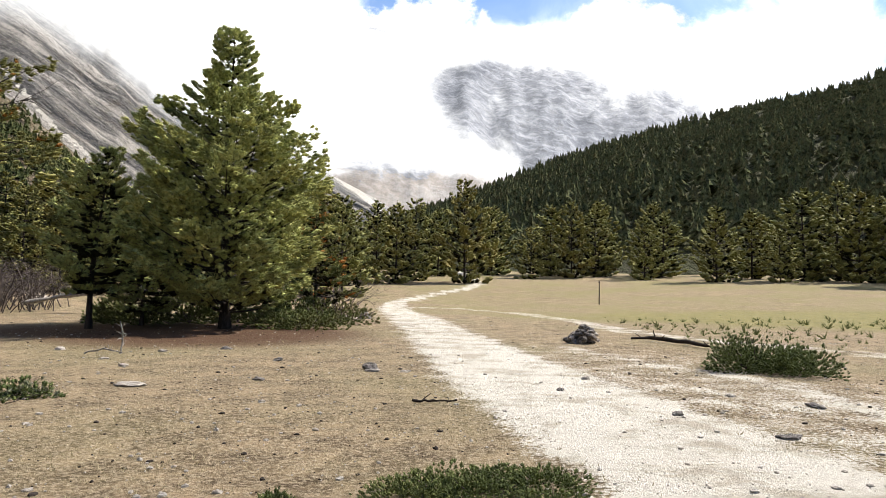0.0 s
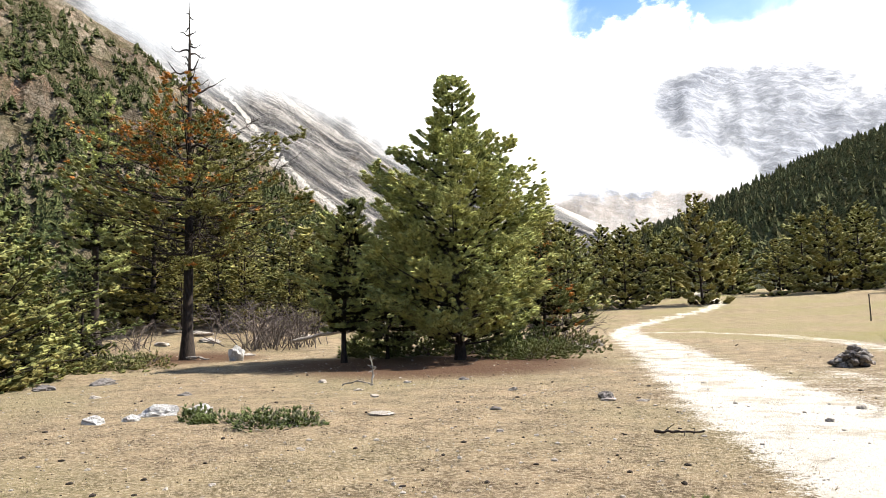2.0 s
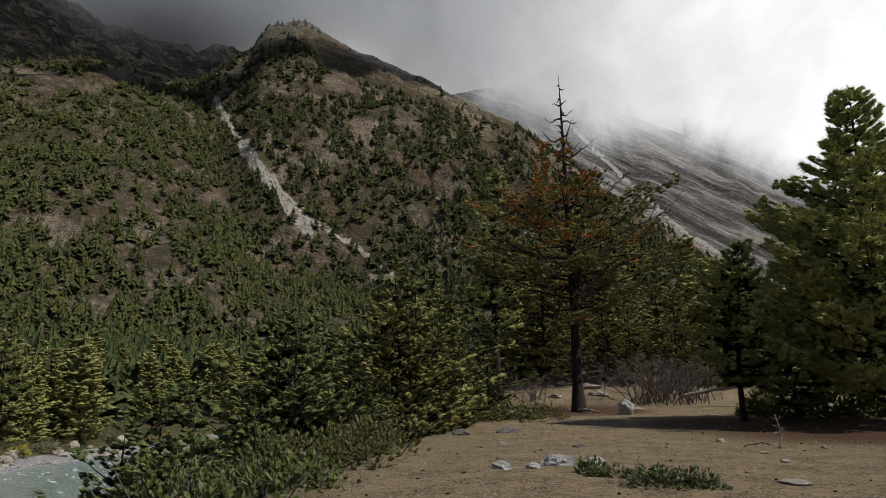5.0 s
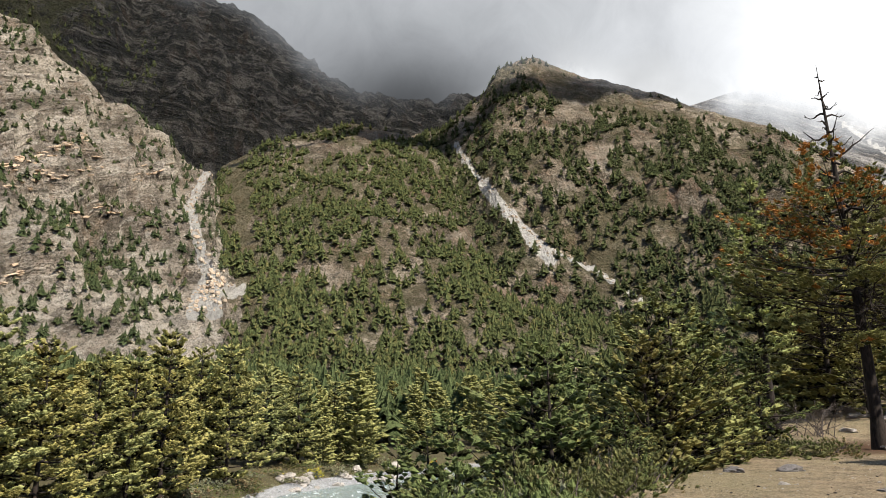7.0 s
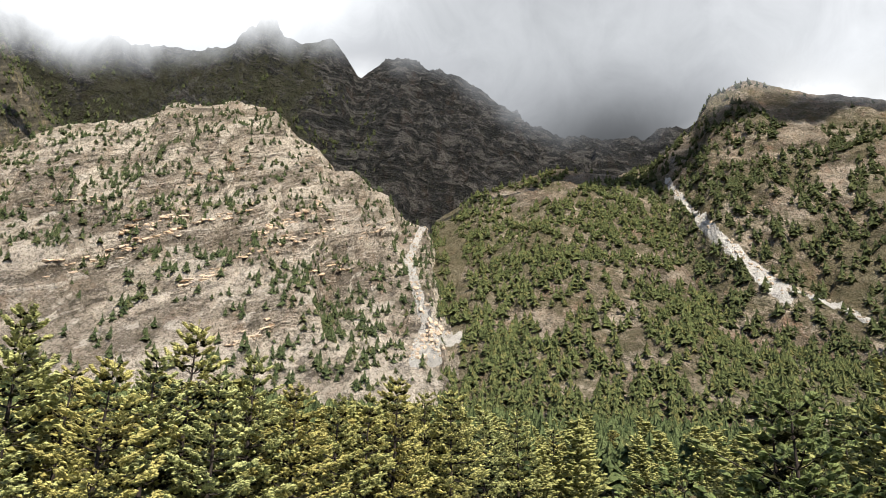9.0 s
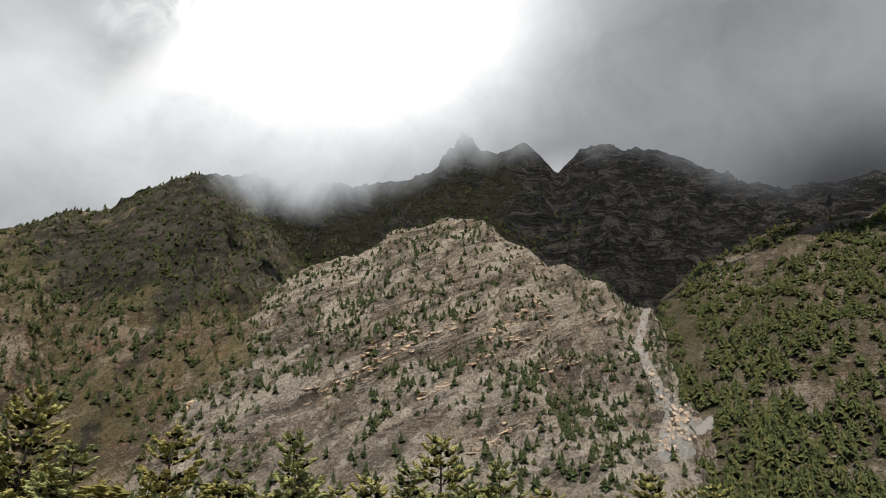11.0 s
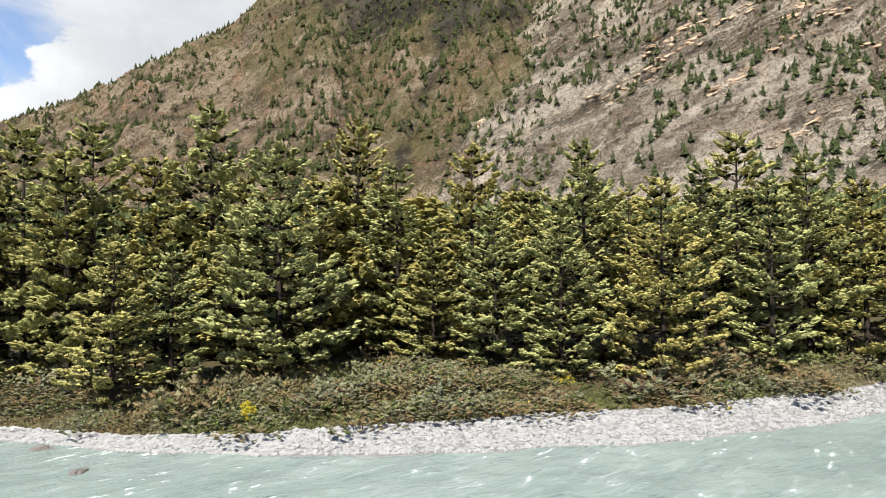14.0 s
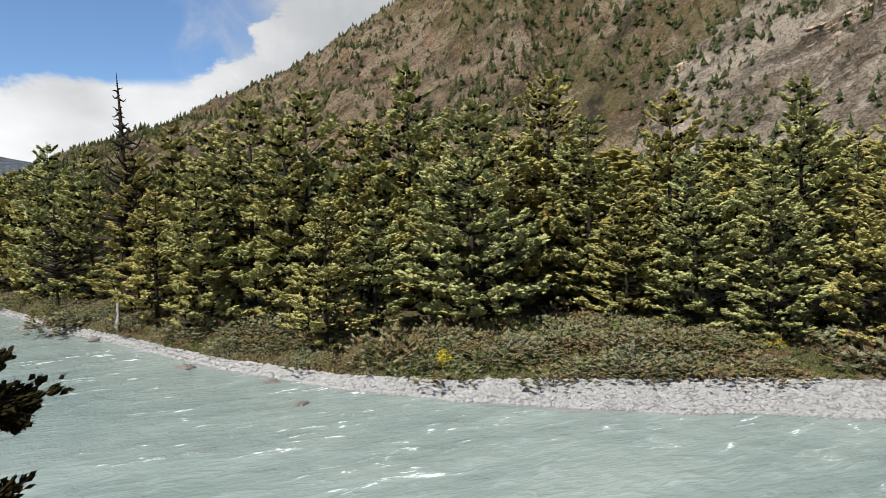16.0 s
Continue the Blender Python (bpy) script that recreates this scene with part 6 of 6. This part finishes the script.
heath.tufts(np.stack([bx, by, ground_z(bx, by) - 0.03], -1), np.tile((0, 0, 0.5), (n, 1)) + g.normal(0, 0.2, (n, 3)), 0.20 + 0.30 * g.random(n) ** 1.5, 6, 0.8, 0.06, np.where(tone > 0.12, 0, np.where(tone > -0.25, 1, 2)), heart=0.20)
tagged(new("bank_heath", heath.mesh("bank_heath", [SCRUB, JUNIPER, RUSSET])), "low olive and russet heath covering the far bank", "heath", kind="stuff")
place(bush("yellow_shrub", "bright yellow autumn shrub at the water's edge", 371, 0.8, 0.7, 0.8, 260, 12, 0.16, mats=(YELLOW,), lumps=4), spot(151.5, 33.4))
place(bush("yellow_shrub", "yellow-green shrub on the far bank", 372, 0.7, 0.6, 0.7, 200, 12, 0.16, mats=(YELLOW, SCRUB), mixed=0.4, lumps=4), spot(125.0, 36.6))
place(bush("yellow_shrub", "yellow-green shrub among pale bank rocks", 373, 1.5, 1.2, 1.1, 220, 10, 0.25, mats=(YELLOW, SCRUB), mixed=0.5, lumps=5), spot(82.6, 86.5))
place(bush("yellow_shrub", "golden autumn shrub at the bend of the river", 374, 1.3, 1.2, 1.8, 220, 10, 0.25, mats=(YELLOW, RUST), mixed=0.2, lumps=5), spot(73.0, 97.5))

# the near juniper whose tips reach into view over the river
def reaching_juniper(head, r, reach):
    """A juniper on the brink: a leaning stem and boughs that end in dense sprays, coloured near-black for shade."""
    g = np.random.default_rng(380)
    x, y = (float(v) for v in polar(head, r))
    foot = np.array((x, y, float(ground_z(np.array([x]), np.array([y]))[0]) - 0.05))
    wood, leaves = Wood(), Leaves(381)
    t = np.linspace(0, 1, 7)[:, None]
    stem = foot + t * np.array((0.05, 0.0, 1.25)) + g.normal(0, 0.015, (7, 3)) * t
    wood.tube(stem, 0.035 * (1.1 - t[:, 0]), 6)
    for hd, rr, z, lo in reach:
        tip = np.array((*(float(v) for v in polar(hd, rr)), z))
        root = foot + np.array((0.03, 0, lo))
        bough = root + (tip - root) * t + np.array((0, 0, 0.09)) * (t * (1 - t) * 4) * g.uniform(-0.6, 1)
        wood.tube(bough, 0.013 * (1.12 - t[:, 0]), 5)
        for k in range(16):
            q = 0.50 + 0.50 * (k / 15)
            at = root + (tip - root) * q + np.array((0, 0, 0.09)) * (q * (1 - q) * 2)
            d = (tip - root) / np.linalg.norm(tip - root) * 0.7 + g.normal(0, 0.55, 3)
            end = at + d * g.uniform(0.04, 0.11)
            wood.tube(np.array([at, (at + end) / 2, end]), np.array((0.004, 0.003, 0.002)), 3)
            m = 20
            pos = at + (end - at) * g.uniform(0.15, 1.0, (m, 1)) + g.normal(0, 0.012, (m, 3))
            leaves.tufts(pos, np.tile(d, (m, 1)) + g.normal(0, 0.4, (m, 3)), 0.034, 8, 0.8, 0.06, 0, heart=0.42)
    ob = tagged(new("juniper_bush"), "juniper on the brink above the river, shade put into its colour", "shrub")
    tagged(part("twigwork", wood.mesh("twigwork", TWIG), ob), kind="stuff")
    # all needles near-black: the bush's shade is painted, not cast
    tagged(part("foliage", leaves.mesh("foliage", [NEEDLE_SHADE, NEEDLE_SHADE, NEEDLE_SHADE]), ob), kind="stuff")


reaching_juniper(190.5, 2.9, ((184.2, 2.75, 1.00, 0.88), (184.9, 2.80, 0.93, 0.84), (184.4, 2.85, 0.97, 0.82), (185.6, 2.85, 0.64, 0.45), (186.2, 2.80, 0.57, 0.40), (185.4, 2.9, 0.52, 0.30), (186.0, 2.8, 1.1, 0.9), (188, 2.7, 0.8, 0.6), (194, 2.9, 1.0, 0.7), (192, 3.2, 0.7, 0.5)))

# ---- dead wood, pole, stumps ----
def log_thing(name, label, points, radii, mat=DEADWOOD, category="dead wood", stubs=0, seed=0):
    g = np.random.default_rng(seed)
    p = np.array([(x, y, float(ground_z(np.array([x]), np.array([y]))[0]) + z) for x, y, z in points])
    t = np.linspace(0, 1, len(p))
    q = np.linspace(0, 1, 12)
    line = np.stack([np.interp(q, t, p[:, k]) for k in range(3)], -1)
    rad = np.interp(q, t, radii)
    line += g.normal(0, 0.35, line.shape) * rad[:, None]
    wood = Wood()
    wood.tube(line, rad * g.uniform(0.65, 1.25, 12), 8)
    ob = tagged(new(name), label, category)
    part("stem", wood.mesh("stem", mat), ob)
    for _ in range(stubs):
        s = g.integers(2, 11)
        d = g.normal(size=3) + np.array((0, 0, 0.8))
        d /= np.linalg.norm(d)
        st = Wood()
        ln = g.uniform(1.5, 5) * rad[s] + 0.10
        st.tube(np.array([line[s], line[s] + d * ln * 0.55 + g.normal(0, 0.02, 3), line[s] + d * ln]), np.array((0.45, 0.35, 0.12)) * rad[s], 5)
        part("branch", st.mesh("branch", mat), ob)
    return ob


log_thing("fallen_log", "dark rotting log lying on the meadow", ((6.0, 21.3, 0.05), (6.6, 20.9, 0.14), (7.1, 20.0, 0.10), (7.7, 18.4, 0.06)), (0.03, 0.055, 0.065, 0.03), BARK, stubs=7, seed=3)
log_thing("stick", "short broken stick lying on the turf", ((-0.35, 9.25, 0.03), (0.25, 9.2, 0.05)), (0.020, 0.012), BARK, stubs=5, seed=4)
log_thing("dead_sapling", "pale dead upright twig with bare side branches", ((-7.05, 14.9, 0.0), (-7.0, 14.9, 0.4), (-7.05, 14.85, 0.72)), (0.026, 0.018, 0.008), stubs=12, seed=5)
log_thing("dead_branch", "pale dead branch lying on needle litter", ((-7.9, 15.0, 0.03), (-7.4, 14.9, 0.12), (-6.9, 14.7, 0.05)), (0.018, 0.018, 0.010), stubs=8, seed=6)
log_thing("fallen_tree", "bleached fallen tree propped among the pines", ((-19.0, 30.5, 0.5), (-16.5, 31.5, 1.0), (-14.0, 32.5, 1.2)), (0.10, 0.12, 0.05), stubs=9, seed=7)
log_thing("stump", "broken pale tree stump under the pines", ((-23.6, 21.9, 0.0), (-23.5, 21.9, 0.5), (-23.7, 21.9, 0.95)), (0.22, 0.15, 0.10), stubs=2, seed=8)
log_thing("root", "pale root at the foot of an old pine", ((-20.9, 24.4, 0.05), (-19.9, 24.2, 0.12), (-19.2, 24.3, 0.05)), (0.05, 0.06, 0.03), stubs=3, seed=9)
log_thing("dead_snag", "weathered white snag standing at the far waterline", ((-2.9, -53.0, 0.0), (-2.95, -53.0, 1.6), (-2.9, -53.1, 3.2)), (0.17, 0.14, 0.11), stubs=2, seed=10)
pole = tagged(new("pole"), "thin dark wooden pole standing in the meadow", "pole")
pw = Wood()
pw.tube(np.array([(0, 0, -0.3), (0.01, 0, 1.0), (0, 0, 2.1)]), np.array((0.05, 0.05, 0.04)), 8)
part("post", pw.mesh("post", BARK), pole)
pw = Wood()
pw.tube(np.array([(-0.10, 0, 1.95), (0.10, 0, 1.97)]), np.array((0.02, 0.02)), 6)
part("crosspiece", pw.mesh("crosspiece", BARK), pole)
place(pole, spot(-13.2, 60))

# the dead pine down the river and a few bare ones
place(conifer("dead_pine", "bare dead pine above the river forest", 390, 18.6, 3.4, 0.25, 30, 4, 2, 2, 0.3, 0.1, mats=(JUNIPER,), thick=0.024, bare_low=3.0, jag=0.5, dead_top=0.3, limb=4.0), spot(176.2, 58))
place(conifer("dead_pine", "thin bare dead pine in the river forest", 391, 9.0, 2.2, 0.2, 20, 4, 2, 2, 0.3, 0.1, mats=(SCRUB,), thick=0.014, bare_low=3.0, jag=0.5, dead_top=0.3, limb=3.6), spot(180.8, 66))

# ---- turf details: grass tufts and loose chips ----
g = np.random.default_rng(44)
n = 22000
gh, gr = g.uniform(-40, 66, n), 3.2 + 22 * g.random(n) ** 1.5
gx, gy = polar(gh, gr)
off = fractal(gx * 0.8, gy * 0.8, 3, 0.6, 55) + 0.3 * g.normal(size=n) > -0.05
for half, line in TRACKS:
    off &= near_line(gx, gy, line) > half * g.uniform(0.5, 1.3, n)
off &= gr < along_log(EDGE, gh) - 0.1
gx, gy = gx[off], gy[off]
grass = Leaves(45)
grass.tufts(np.stack([gx, gy, ground_z(gx, gy) - 0.01], -1), np.tile((0, 0, 0.45), (len(gx), 1)), 0.03 + 0.05 * g.random(len(gx)) ** 2, 5, 0.8, 0.07)
tagged(new("dry_grass", grass.mesh("dry_grass", [STRAW])), "short dry straw-coloured grass tufts", "grass", kind="stuff")
n = 3200
gh, gr = g.uniform(-40, 66, n), 3 + 32 * g.random(n) ** 1.4
gx, gy = polar(gh, gr)
ok = gr < along_log(EDGE, gh) - 0.2
gx, gy = gx[ok], gy[ok]
tagged(new("chips", mesh_of("chips", *joined_stones(cobble_meshes("chip", PALE_STONE, 5, 700), gx, gy, ground_z(gx, gy) + 0.004, 0.010 + 0.035 * g.random(len(gx)) ** 5, 46), [PALE_STONE])), "small pale stone chips strewn over the turf", "stones", kind="stuff")
n = 1900
gx, gy = polar(g.uniform(-40, 66, n), 3 + 32 * g.random(n) ** 1.3)
off = near_line(gx, gy, TRACKS[0][1]) > 1.6
gx, gy = gx[off], gy[off]
tagged(new("dung_and_bark", mesh_of("dung_and_bark", *joined_stones(cobble_meshes("chip", BARK, 5, 720), gx, gy, ground_z(gx, gy) + 0.004, 0.010 + 0.040 * g.random(len(gx)) ** 6, 47), [BARK])), "dark dung, cones and bark bits strewn over the turf", "litter", kind="stuff")
# young green plants on the damp ground
n = 420
gx = g.uniform(8, 34, n)
gy = 26 + 0.12 * gx + g.normal(0, 4.5, n)
plants = Leaves(48)
plants.tufts(np.stack([gx, gy, ground_z(gx, gy)], -1), np.tile((0, 0, 0.6), (n, 1)), 0.12 + 0.25 * g.random(n) ** 2, 12, 0.7, 0.08)
tagged(new("meadow_plants", plants.mesh("meadow_plants", [JUNIPER])), "small dark green herbs dotting the damp meadow", "plants", kind="stuff")
